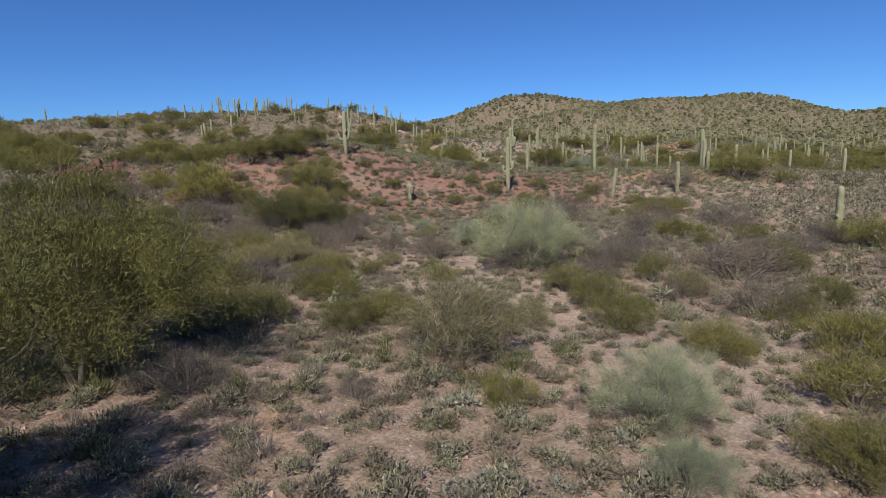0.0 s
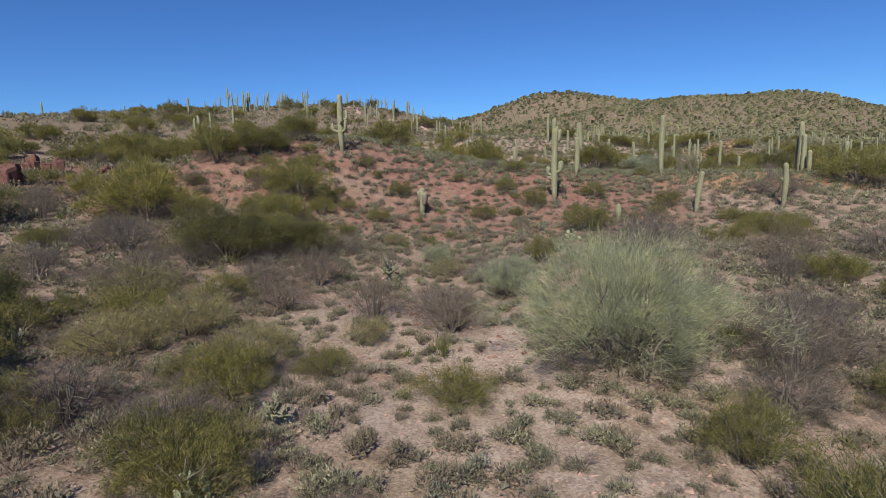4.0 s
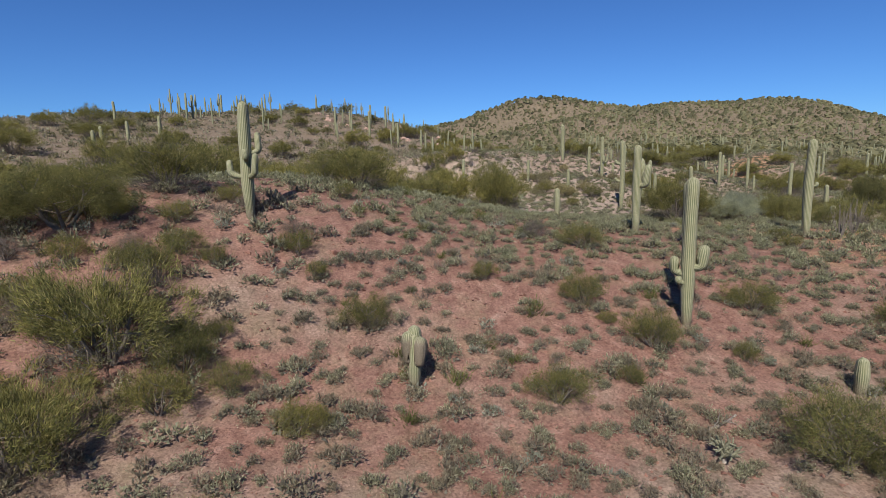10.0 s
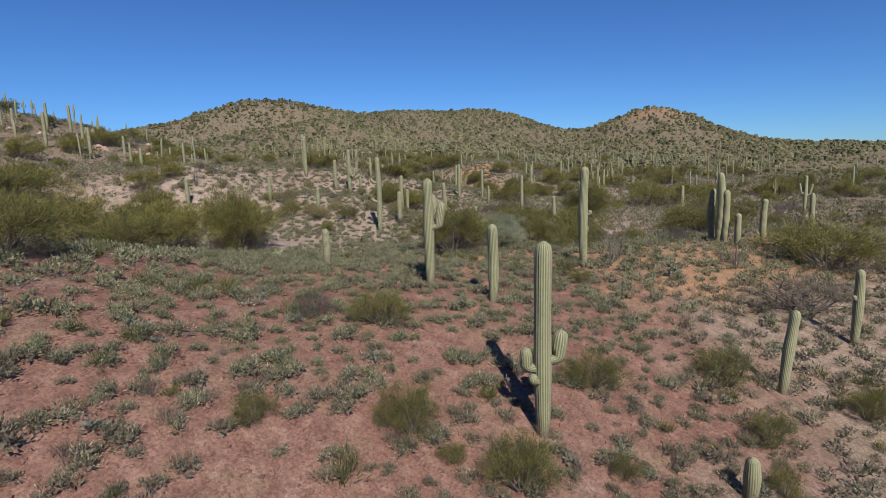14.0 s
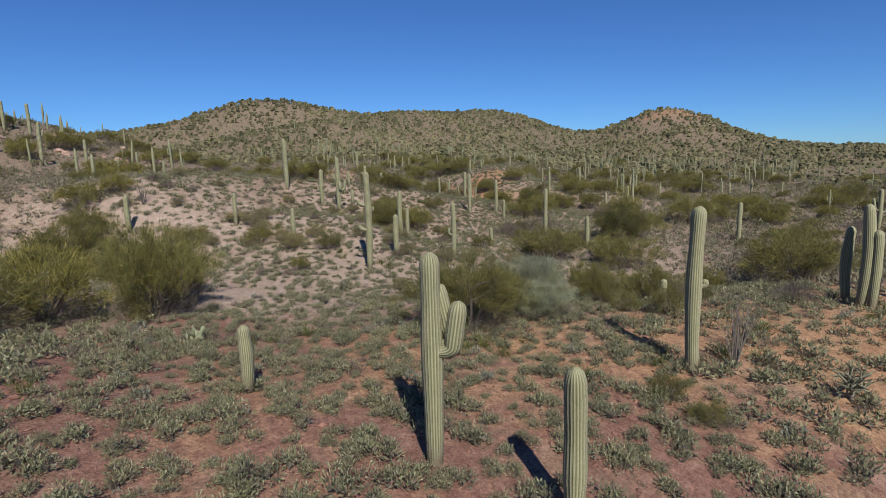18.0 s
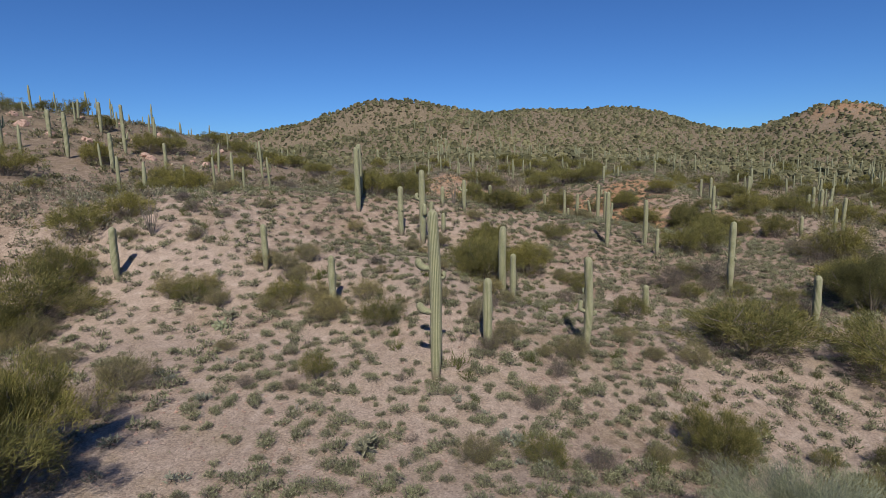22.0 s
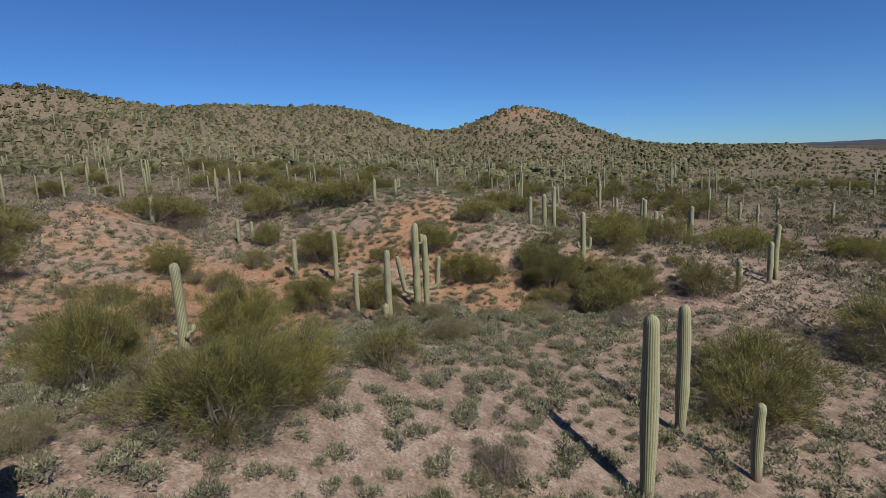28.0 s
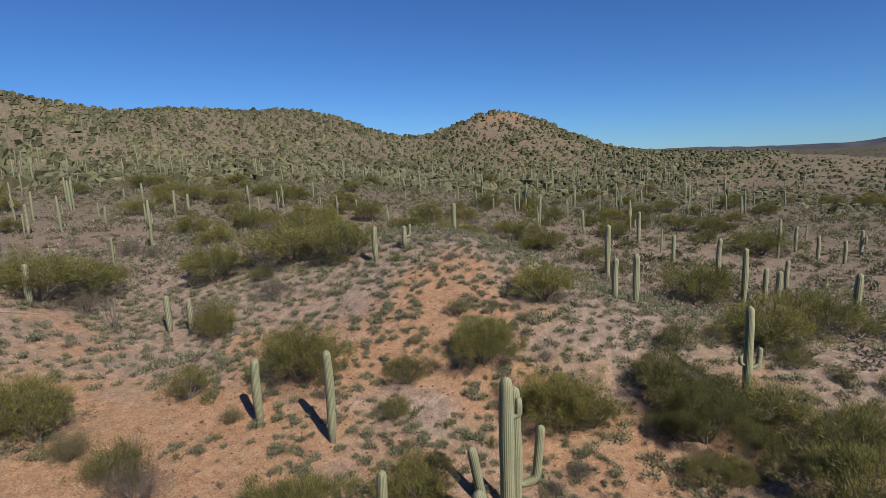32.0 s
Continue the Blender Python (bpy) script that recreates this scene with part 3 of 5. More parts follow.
def woody_plant(name, gen, limbs, lean, twigs, twig_len, twig_w, leaf_mat, crown=(1.0, 0.95), droop=0.2, low=0.12, clump=0.16, up=0.35, inner=0.3, fill=2.5, skirt=0, wild=0.7):
    """A bush or small tree of about unit radius and height: limbs of bark under a crown of many fine twigs in clumps."""
    holder = new(name)
    wood, tips, ties, at = [], [], [], 0
    for k in range(limbs):
        a = k / limbs * math.tau + gen.uniform(-0.5, 0.5)
        out = gen.uniform(0.35, 1.0) * lean
        way = np.array([math.cos(a) * out, math.sin(a) * out, gen.uniform(0.6, 1.0)])
        path = limb((0.04 * math.cos(a), 0.04 * math.sin(a), -0.05), way, gen.uniform(0.65, 0.95), 0.13, gen)
        wood.append(tube(path, np.linspace(0.03, 0.009, len(path)), 5))
        foot = at
        ties.append((0, foot, foot + 1))
        at += 5 * len(path)
        tips += [path[-1], path[-2]]
        for _ in range(3):
            node = gen.integers(2, len(path) - 1)
            side = limb(path[node], gen.normal(size=3) * [1, 1, 0.5] + [0, 0, 0.5], gen.uniform(0.25, 0.45), 0.2, gen, 4)
            wood.append(tube(side, np.linspace(0.013, 0.005, len(side)), 4))
            ties.append((foot + 5 * int(node), at, at + 1))
            at += 4 * len(side)
            tips.append(side[-1])
    v, f = joined(wood)
    part("trunk", sheet_mesh("trunk", v, np.concatenate([f, np.array(ties[1:])])), BARK, holder)
    # clumps of twigs sit round the limb ends and fill a lumpy crown
    n_extra = int(len(tips) * fill)
    d = gen.normal(size=(n_extra, 3))
    d[:, 2] = np.abs(d[:, 2]) * 0.9 - 0.12
    d = unit(d)
    lump = 0.82 + 0.26 * np.sin(2.7 * np.arctan2(d[:, 1], d[:, 0]) + gen.uniform(0, 6)) * (1 - np.abs(d[:, 2])) + 0.1 * gen.normal(size=n_extra)
    shell = d * (lump * gen.uniform(0.6, 1.15, n_extra))[:, None]
    shell[:, 0] *= crown[0]
    shell[:, 1] *= crown[0]
    shell[:, 2] = np.maximum(shell[:, 2] * crown[1] * 0.62 + 0.38 * crown[1], low)
    centres = np.concatenate([np.array(tips), shell])
    which = gen.integers(len(centres), size=twigs)
    roots = centres[which] + clump * gen.normal(size=(twigs, 3)) * [1, 1, 0.8]
    roots[:, 2] = np.maximum(roots[:, 2], low * gen.uniform(0.3, 1.0, twigs))
    outward = unit(roots - np.array([0, 0, 0.25]))
    way = unit(outward * (1 - inner) + np.array([0, 0, up]) + wild * gen.normal(size=(twigs, 3)) - np.array([0, 0, droop]) * gen.uniform(0, 1, (twigs, 1)))
    v, f = blades(roots, way, gen.uniform(0.5, 1.3, twigs) * twig_len, twig_w * gen.uniform(0.6, 1.4, twigs), gen)
    part("crown", sheet_mesh("crown", v, f, False), leaf_mat, holder)
    if skirt:
        a, r = gen.uniform(0, math.tau, skirt), np.sqrt(gen.uniform(0.02, 0.75, skirt))
        roots = np.stack([np.cos(a) * r * 0.8, np.sin(a) * r * 0.8, gen.uniform(0.0, 0.3, skirt)], -1)
        way = unit(np.stack([np.cos(a), np.sin(a), gen.uniform(0.0, 0.9, skirt)], -1) + 0.5 * gen.normal(size=(skirt, 3)))
        v, f = blades(roots, way, gen.uniform(0.06, 0.16, skirt), 0.006, gen)
        part("dead_brush", sheet_mesh("dead_brush", v, f, False), DEADTWIG, holder, "grey dead twigs round the foot")
    return holder


def ribbed(points, radii, ribs, seg_per=2, depth=0.12, old=0.0):
    """A ribbed cactus stem along points, closed with a tip."""
    pts = np.array(points, float)
    way = unit(np.gradient(pts, axis=0))
    n = ribs * seg_per
    ang = np.arange(n) / n * math.tau
    crest = 0.5 + 0.5 * np.cos(np.arange(n) / seg_per * math.tau)
    v, f, rib, age = [], [], [], []
    u = unit(np.cross(way[0], np.array([0.2, 0.9, 0.1]) if abs(way[0, 1]) < 0.8 else np.array([0.9, 0.1, 0.2])))
    run = np.concatenate([[0], np.cumsum(np.linalg.norm(np.diff(pts, axis=0), axis=1))])
    for k, (p, w, r) in enumerate(zip(pts, way, radii)):
        u = unit(u - w * (u @ w))
        q = np.cross(w, u)
        rr = r * (1 - depth + depth * 2 * crest * 0.9)
        v.append(p + (np.cos(ang) * rr)[:, None] * u + (np.sin(ang) * rr)[:, None] * q)
        rib.append(crest)
        age.append(np.full(n, old * max(0.0, 1 - run[k] / 1.1)))
    v = np.concatenate(v)
    for k in range(len(pts) - 1):
        for s in range(n):
            a, b = k * n + s, k * n + (s + 1) % n
            f.append((a, b, b + n, a + n))
    me = bpy.data.meshes.new("stem")
    tip = len(v)
    last = (len(pts) - 1) * n
    f += [(last + s, last + (s + 1) % n, tip) for s in range(n)]
    v = np.concatenate([v, [pts[-1] + way[-1] * radii[-1] * 0.4]])
    me.from_pydata(v.tolist(), [], f)
    for label, vals in (("rib", np.concatenate(rib + [[0.9]])), ("age", np.concatenate(age + [[0.0]]))):
        at = me.attributes.new(label, "FLOAT", "POINT")
        at.data.foreach_set("value", vals.astype(np.float32))
    me.polygons.foreach_set("use_smooth", np.full(len(me.polygons), True))
    me.materials.append(CACTUS)
    return me


def column_profile(h, r, gen, waist=0.72):
    """Heights and radii of a saguaro's column, narrow at the foot and domed above."""
    t = np.concatenate([np.linspace(0, 1, 13)[:-1], [1 - 0.5 * r / h, 1 - 0.22 * r / h, 1 - 0.06 * r / h, 1.0]])
    t = np.unique(np.clip(np.concatenate([t, [1 - 1.2 * r / h]]), 0, 1))
    rad = r * (waist + (1 - waist) * np.clip(t / 0.35, 0, 1) ** 0.8) * (1 - 0.1 * np.clip((t - 0.6) / 0.4, 0, 1))
    rad = rad * (1 + 0.05 * np.sin(t * gen.uniform(9, 15) + gen.uniform(0, 6)))
    cap = np.clip((1 - t) * h / (1.1 * r), 0, 1)
    rad = rad * np.sqrt(np.clip(1 - (1 - cap) ** 2, 0.06, 1))
    return t * h, rad


SAGUARO_GROUP = "saguaros of the basin"


def saguaro(x, y, h, r=None, arms=(), lean=(0, 0), ribs=19, seed=1, label="", grey=0.0):
    """A saguaro. Each arm: share of the height, direction in degrees from east, reach, rise, radius."""
    gen = np.random.default_rng(seed * 31 + int(abs(x) * 10) + int(abs(y) * 7))
    r = r or 0.165 + 0.017 * h
    holder = new("saguaro")
    zz, rad = column_profile(h, r, gen)
    bow = gen.normal(size=2) * 0.012 * h
    t = zz / h
    px = lean[0] * t + bow[0] * np.sin(t * math.pi)
    py = lean[1] * t + bow[1] * np.sin(t * math.pi)
    part("column", ribbed(np.stack([px, py, zz - 0.08], -1), rad, ribs, 2, 0.15, 0.95), CACTUS, holder)
    for share, turn, reach, rise, ar in arms:
        d = np.array([math.cos(radians(turn)), math.sin(radians(turn)), 0])
        base = np.array([np.interp(share, t, px), np.interp(share, t, py), share * h])
        knee = reach * 0.75
        pts = [base + d * r * 0.5, base + d * (r * 0.9) + [0, 0, -0.02]]
        for k in range(1, 6):
            a = k / 5 * math.pi / 2
            pts.append(base + d * (r * 0.9 + reach * math.sin(a)) + np.array([0, 0, knee * (1 - math.cos(a)) * 0.8 - 0.02]))
        end = pts[-1]
        wob = gen.normal(size=2) * 0.03
        steps = max(1, int(rise / 0.25))
        for k in range(1, steps + 1):
            pts.append(end + np.array([wob[0] * k, wob[1] * k, max(rise, 0.14) * k / steps]))
        pts = np.array(pts)
        run = np.concatenate([[0], np.cumsum(np.linalg.norm(np.diff(pts, axis=0), axis=1))])
        left = np.clip((run[-1] - run) / (1.1 * ar), 0, 1)
        radii = ar * np.clip(0.62 + run / 0.5 * 0.38, 0.62, 1) * np.sqrt(np.clip(1 - (1 - left) ** 2, 0.1, 1))
        tip_dir = unit(pts[-1] - pts[-2])
        extra = [pts[-1] - tip_dir * ar * q for q in (0.45, 0.2)]
        radii_extra = [ar * 0.83, ar * 0.6]
        pts = np.concatenate([pts[:-1], extra, pts[-1:]])
        radii = np.concatenate([radii[:-1], radii_extra, [ar * 0.3]])
        part("arm", ribbed(pts, radii, max(9, ribs - 4), 2, 0.15, grey), CACTUS, holder)
    holder.matrix_world = pose(x, y, ground_at(x, y), 0, 0, 0)
    if not label:
        size = "tall" if h > 5 else "young" if h < 2.6 else "mid-sized"
        label = f"{size} pale green ribbed saguaro cactus with {'arms' if arms else 'a single column'}"
    return tagged(holder, label, "cactus", SAGUARO_GROUP)


# ---- saguaros that are passed close by ----
saguaro(-11.0, 65.2, 5.2, 0.24, [(0.36, 185, 0.5, 0.45, 0.13), (0.56, 20, 0.35, 0.7, 0.13), (0.36, -40, 0.42, 0.75, 0.13), (0.5, -70, 0.3, 0.3, 0.12)], seed=2)
saguaro(7.6, 62.3, 6.1, 0.24, [(0.36, 160, 0.3, 0.5, 0.17), (0.4, -20, 0.26, 0.75, 0.21), (0.3, 190, 0.2, 0.15, 0.14)], seed=3)
saguaro(9.3, 73.6, 5.3, 0.23, [(0.54, -36, 0.3, 1.05, 0.2), (0.57, -12, 0.24, 1.3, 0.17)], seed=4)
saguaro(11.0, 70.5, 3.7, 0.22, seed=5)
saguaro(21.1, 75.8, 6.3, 0.25, [(0.52, -25, 0.2, 0.14, 0.13)], seed=6)
saguaro(19.3, 62.0, 3.5, 0.19, lean=(0.35, -0.1), seed=7)
saguaro(27.1, 63.3, 3.8, 0.2, [(0.6, 170, 0.1, 0.14, 0.1)], seed=8)
saguaro(11.9, 58.4, 1.4, 0.2, seed=9)
saguaro(5.7, 79.5, 2.2, 0.19, seed=10)
saguaro(28.2, 38.9, 4.1, 0.21, [(0.55, 20, 0.2, 0.3, 0.11), (0.45, -150, 0.14, 0.14, 0.1)], seed=12)
saguaro(28.0, 83.3, 1.7, 0.18, seed=13)
saguaro(-3.3, 57.8, 1.9, 0.19, [(0.5, 165, 0.02, 0.95, 0.22), (0.48, -35, 0.04, 0.8, 0.23), (0.5, 80, 0.05, 1.1, 0.21)], seed=11, grey=2.4,
        label="stout grey-green young saguaro with swollen heads on a narrow foot")
for k, (x, y, h) in enumerate([(37.3, 78.9, 4.3), (36.7, 77.9, 5.6), (36.8, 77.4, 4.3), (36.9, 76.4, 2.6), (41.1, 77.0, 3.7), (62.1, 85.0, 4.2), (67.4, 106.5, 5.0)]):
    saguaro(x, y, h, seed=20 + k)
saguaro(94.2, 103.9, 6.1, None, [(0.5, 150, 0.5, 1.4, 0.16), (0.45, -30, 0.5, 1.6, 0.16), (0.5, 60, 0.4, 1.0, 0.14)], seed=30)
# the pale slope
saguaro(0.4, 120.1, 3.5, 0.22, seed=31)
saguaro(9.7, 120.3, 3.3, 0.2, seed=32)
saguaro(14.0, 113.5, 3.3, 0.2, seed=33)
saguaro(18.2, 104.5, 8.0, 0.25, [(0.41, 168, 0.5, 0.14, 0.17), (0.66, 165, 0.52, 0.14, 0.16), (0.5, 80, 0.3, 0.5, 0.12), (0.6, 10, 0.2, 0.2, 0.12)], seed=34)
saguaro(21.6, 107.0, 3.8, 0.23, seed=35)
saguaro(27.4, 107.3, 5.3, 0.21, [(0.42, 168, 0.3, 0.45, 0.12), (0.38, -15, 0.16, 0.14, 0.13), (0.6, 120, 0.15, 0.2, 0.1)], seed=36)
saguaro(25.7, 116.0, 4.8, 0.24, seed=37)
saguaro(26.1, 115.1, 3.2, 0.19, seed=38)
saguaro(46.2, 118.0, 6.0, 0.23, [(0.52, 150, 0.16, 0.14, 0.1), (0.47, -60, 0.12, 0.14, 0.1)], seed=39)
saguaro(45.4, 109.4, 3.7, 0.22, seed=40)
saguaro(35.8, 114.3, 2.2, 0.2, seed=41)
saguaro(17.4, 133.2, 6.1, 0.25, seed=42)
saguaro(17.9, 136.5, 5.4, 0.25, seed=43)
saguaro(20.9, 129.7, 4.5, 0.24, [(0.52, 165, 0.08, 0.14, 0.09), (0.5, -70, 0.1, 0.14, 0.1)], seed=44)
saguaro(22.6, 128.4, 6.6, 0.26, [(0.6, 150, 0.28, 0.4, 0.17), (0.4, -75, 0.2, 0.85, 0.19), (0.38, -15, 0.5, 0.95, 0.17)], seed=45)
saguaro(25.1, 130.9, 1.9, 0.2, seed=46)
saguaro(28.6, 135.8, 3.3, 0.2, [(0.66, 150, 0.22, 0.2, 0.13), (0.62, -40, 0.12, 0.14, 0.12)], seed=47)
saguaro(26.4, 136.3, 2.1, 0.19, seed=48)
saguaro(43.0, 131.9, 5.9, 0.23, seed=49)
saguaro(48.3, 133.1, 5.2, 0.22, seed=50)
saguaro(47.9, 130.3, 2.9, 0.18, [(0.55, 10, 0.1, 0.14, 0.1)], seed=51)
saguaro(36.8, 151.8, 5.2, 0.22, [(0.33, 150, 0.26, 0.14, 0.12), (0.33, -20, 0.24, 0.25, 0.13), (0.3, -80, 0.2, 0.14, 0.12)], seed=52)
# the last basin
saguaro(56.0, 156.8, 7.5, 0.26, [(0.26, 140, 0.75, 2.6, 0.17), (0.78, -40, 0.25, 0.6, 0.13)], seed=53)
saguaro(57.6, 157.6, 6.6, 0.24, [(0.32, -38, 0.7, 2.2, 0.17)], seed=54)
saguaro(51.2, 154.3, 5.3, 0.22, seed=55)
saguaro(50.3, 153.6, 1.6, 0.2, seed=56)
saguaro(52.9, 160.6, 3.5, 0.19, seed=57)
saguaro(54.1, 172.3, 3.9, 0.22, seed=58)
saguaro(55.8, 168.0, 5.1, 0.22, [(0.35, -60, 0.1, 0.14, 0.1)], seed=59)
saguaro(36.1, 166.2, 2.1, 0.2, seed=60)
saguaro(73.2, 152.6, 5.7, 0.22, [(0.36, -40, 0.45, 0.9, 0.14), (0.4, 140, 0.25, 0.4, 0.12)], seed=61)
saguaro(76.6, 140.0, 2.8, 0.22, seed=62)
saguaro(81.0, 138.9, 3.7, 0.22, seed=63)
saguaro(82.2, 138.7, 5.0, 0.22, seed=64)
FARTHER = [(98.6, 173.1, 6.6), (79.6, 163.4, 3.3), (124.7, 180.4, 5.2), (114.4, 171.3, 4.1), (109.2, 164.1, 5.7), (99.2, 159.0, 6.0), (101.0, 157.5, 3.9),
           (109.9, 157.2, 3.7), (90.0, 149.2, 4.6), (137.0, 161.0, 4.0), (132.8, 157.6, 3.5), (131.2, 154.3, 3.4), (138.1, 153.1, 4.0), (137.5, 144.8, 3.5),
           (80.6, 162.2, 4.0), (48.7, 195.7, 3.4), (57.9, 244.2, 4.5), (60.0, 280.0, 5.6), (82.0, 245.8, 3.8), (57.0, 187.5, 2.7), (55.9, 188.8, 3.0),
           (71.4, 182.0, 3.3), (74.0, 181.0, 2.2), (84.9, 184.5, 3.4), (-14.6, 125.7, 3.0), (93.9, 155.0, 4.4)]
NORTH_KNOLL = [(-70.3, 155.1, 4.1), (-60.1, 168.6, 5.4), (-61.9, 189.9, 5.0), (-19.7, 168.7, 6.4), (-12.8, 164.0, 5.4), (-18.0, 187.9, 6.4), (-48.3, 130.3, 4.2),
               (-48.1, 114.4, 3.8), (-47.4, 111.6, 3.4), (-51.7, 126.9, 3.2), (-22.4, 191.2, 5.5), (-15.0, 178.0, 5.0), (-26.0, 180.0, 4.5), (-8.0, 172.0, 4.2)]
for k, (x, y, h) in enumerate(FARTHER + NORTH_KNOLL):
    arms = [(0.5, 30 + 47 * k, 0.4, 0.9, 0.13)] if k % 5 == 2 else ()
    saguaro(x, y, h, None, arms, ribs=11, seed=70 + k)


# ---- saguaros standing far off on the slopes ----
def far_saguaro(h, arms, seed):
    gen = np.random.default_rng(seed)
    pieces = []
    zz, rad = column_profile(h, 0.25, gen)
    keep = [0, 3, 6, 9, len(zz) - 3, len(zz) - 1]
    pieces.append(tube(np.stack([0 * zz, 0 * zz, zz], -1)[keep], rad[keep], 7))
    for share, turn, reach, rise in arms:
        d = np.array([math.cos(turn), math.sin(turn), 0])
        b = np.array([0, 0, share * h])
        pieces.append(tube([b, b + d * reach * 0.7, b + d * reach + [0, 0, reach * 0.5], b + d * reach + [0, 0, rise]], [0.12, 0.15, 0.16, 0.06], 6))
    v, f = joined(pieces)
    me = sheet_mesh("saguaro", v, f)
    at = me.attributes.new("rib", "FLOAT", "POINT")
    at.data.foreach_set("value", np.full(len(v), 0.42, np.float32))
    me.materials.append(CACTUS)
    ob = new("saguaro", me)
    return tagged(ob, "distant pale green saguaro cactus on a brushy slope", "cactus", SAGUARO_GROUP)


def slope_saguaros(count, singles):
    kinds = [far_saguaro(5.5, [], 1), far_saguaro(4.2, [], 2), far_saguaro(6.4, [(0.45, 1.0, 0.6, 1.8), (0.5, 4.0, 0.6, 1.6)], 3), far_saguaro(5.8, [(0.5, 2.4, 0.6, 1.5)], 4)]
    gen = np.random.default_rng(11)
    spots = []
    while len(spots) < count:
        kind = gen.uniform()
        if kind < 0.55:
            x, y = gen.uniform(40, 330), gen.uniform(175, 430)
        elif kind < 0.82:
            x, y = gen.uniform(-110, 10), gen.uniform(120, 300)
        elif kind < 0.92:
            x, y = gen.uniform(110, 420), gen.uniform(120, 330)
        else:
            x, y = gen.uniform(-190, -60), gen.uniform(100, 250)
        if spine_distance(x, y) < 38 or value_noise(x, y, 45, 21) < -0.12:
            continue
        spots.append((x, y))
    spots.sort(key=lambda q: float(spine_distance(*q)))
    rest = []
    for k, (x, y) in enumerate(spots):
        s = gen.uniform(0.55, 1.1)
        m = pose(x, y, ground_at(x, y) - 0.1, gen.normal() * 1.5, gen.normal() * 1.5, gen.uniform(0, 360)) @ Matrix.Scale(s, 4)
        src = kinds[(k * 7 + k // 3) % len(kinds)]
        if k < len(kinds):
            kinds[k].matrix_world = m
        elif k < singles:
            made = copy_thing(src, Matrix.Identity(4))
            made.matrix_world = m
        else:
            co = np.empty(3 * len(src.data.vertices), np.float32)
            src.data.vertices.foreach_get("co", co)
            r = np.array(m.to_3x3())
            rest.append((co.reshape(-1, 3) @ r.T + np.array(m.translation), np.array([list(p.vertices) for p in src.data.polygons])))
    me = sheet_mesh("saguaro_stand", *joined(rest))
    at = me.attributes.new("rib", "FLOAT", "POINT")
    at.data.foreach_set("value", np.full(len(me.vertices), 0.42, np.float32))
    me.materials.append(CACTUS)
    tagged(new("saguaro_stand", me), "distant stand of pale green saguaros on the hills", "cactus", kind="stuff")


slope_saguaros(600, 200)


# ---- bushes and small trees ----
def make_plants():
    g = np.random.default_rng(5)
    kinds = {
        "palo": [woody_plant("palo_verde", g, 9, 0.9, 32000, 0.08, 0.0055, PALO, (1.0, 1.0), 0.15, 0.12, 0.07, 0.4, 0.2, 1.8, 2200, 0.5) for _ in range(4)],
        "smoke": [woody_plant("smoke_bush", g, 12, 0.9, 50000, 0.075, 0.003, SMOKE, (1.0, 1.0), 0.1, 0.04, 0.075, 0.35, 0.15, 1.6, 2400, 0.5) for _ in range(2)],
        "creosote": [woody_plant("creosote_bush", g, 10, 0.8, 11000, 0.08, 0.0085, CREOSOTE, (0.95, 1.0), 0.0, 0.06, 0.075, 0.4) for _ in range(3)],
        "tan": [woody_plant("wolfberry", g, 11, 0.9, 13000, 0.1, 0.0062, WOLFBERRY, (1.0, 1.0), 0.1, 0.04, 0.08, 0.35) for _ in range(2)],
        "bare": [woody_plant("bare_thornbush", g, 12, 0.9, 6000, 0.14, 0.005, DEADTWIG, (1.0, 0.9), 0.1, 0.05, 0.11, 0.25) for _ in range(2)],
        "grey": [woody_plant("mesquite", g, 9, 0.95, 100000, 0.032, 0.0045, GREYTREE, (1.0, 0.95), 0.25, 0.12, 0.08, 0.2, 0.3, 1.6) for _ in range(2)],
        "palo_far": [woody_plant("palo_verde", g, 8, 0.9, 14000, 0.085, 0.0085, PALO, (1.0, 1.0), 0.15, 0.12, 0.07, 0.4, 0.2, 1.8, 1800, 0.5) for _ in range(4)],
        "creosote_far": [woody_plant("creosote_bush", g, 8, 0.8, 7000, 0.085, 0.0105, CREOSOTE, (0.95, 1.0), 0.0, 0.06, 0.08, 0.4) for _ in range(2)],
        "bare_far": [woody_plant("bare_thornbush", g, 9, 0.9, 4200, 0.15, 0.006, DEADTWIG, (1.0, 0.9), 0.1, 0.05, 0.12, 0.25) for _ in range(2)],
    }
    return kinds


PLANTS = make_plants()
PLANT_TAGS = {
    "palo": ("yellow-green palo verde with fine leafless twigs over grey limbs", "tree", "palo verdes"),
    "smoke": ("pale grey-green bush of fine upright twigs", "bush", "pale bushes"),
    "creosote": ("dark olive creosote bush with upright wiry stems", "bush", "creosote bushes"),
    "bare": ("leafless purple-grey thornbush of tangled dry twigs", "bush", "bare bushes"),
    "tan": ("tan-olive wolfberry bush of fine dry twigs", "bush", "wolfberries"),
    "grey": ("grey-green mesquite with spreading bare lower limbs", "tree", "mesquites"),
}
used = {}


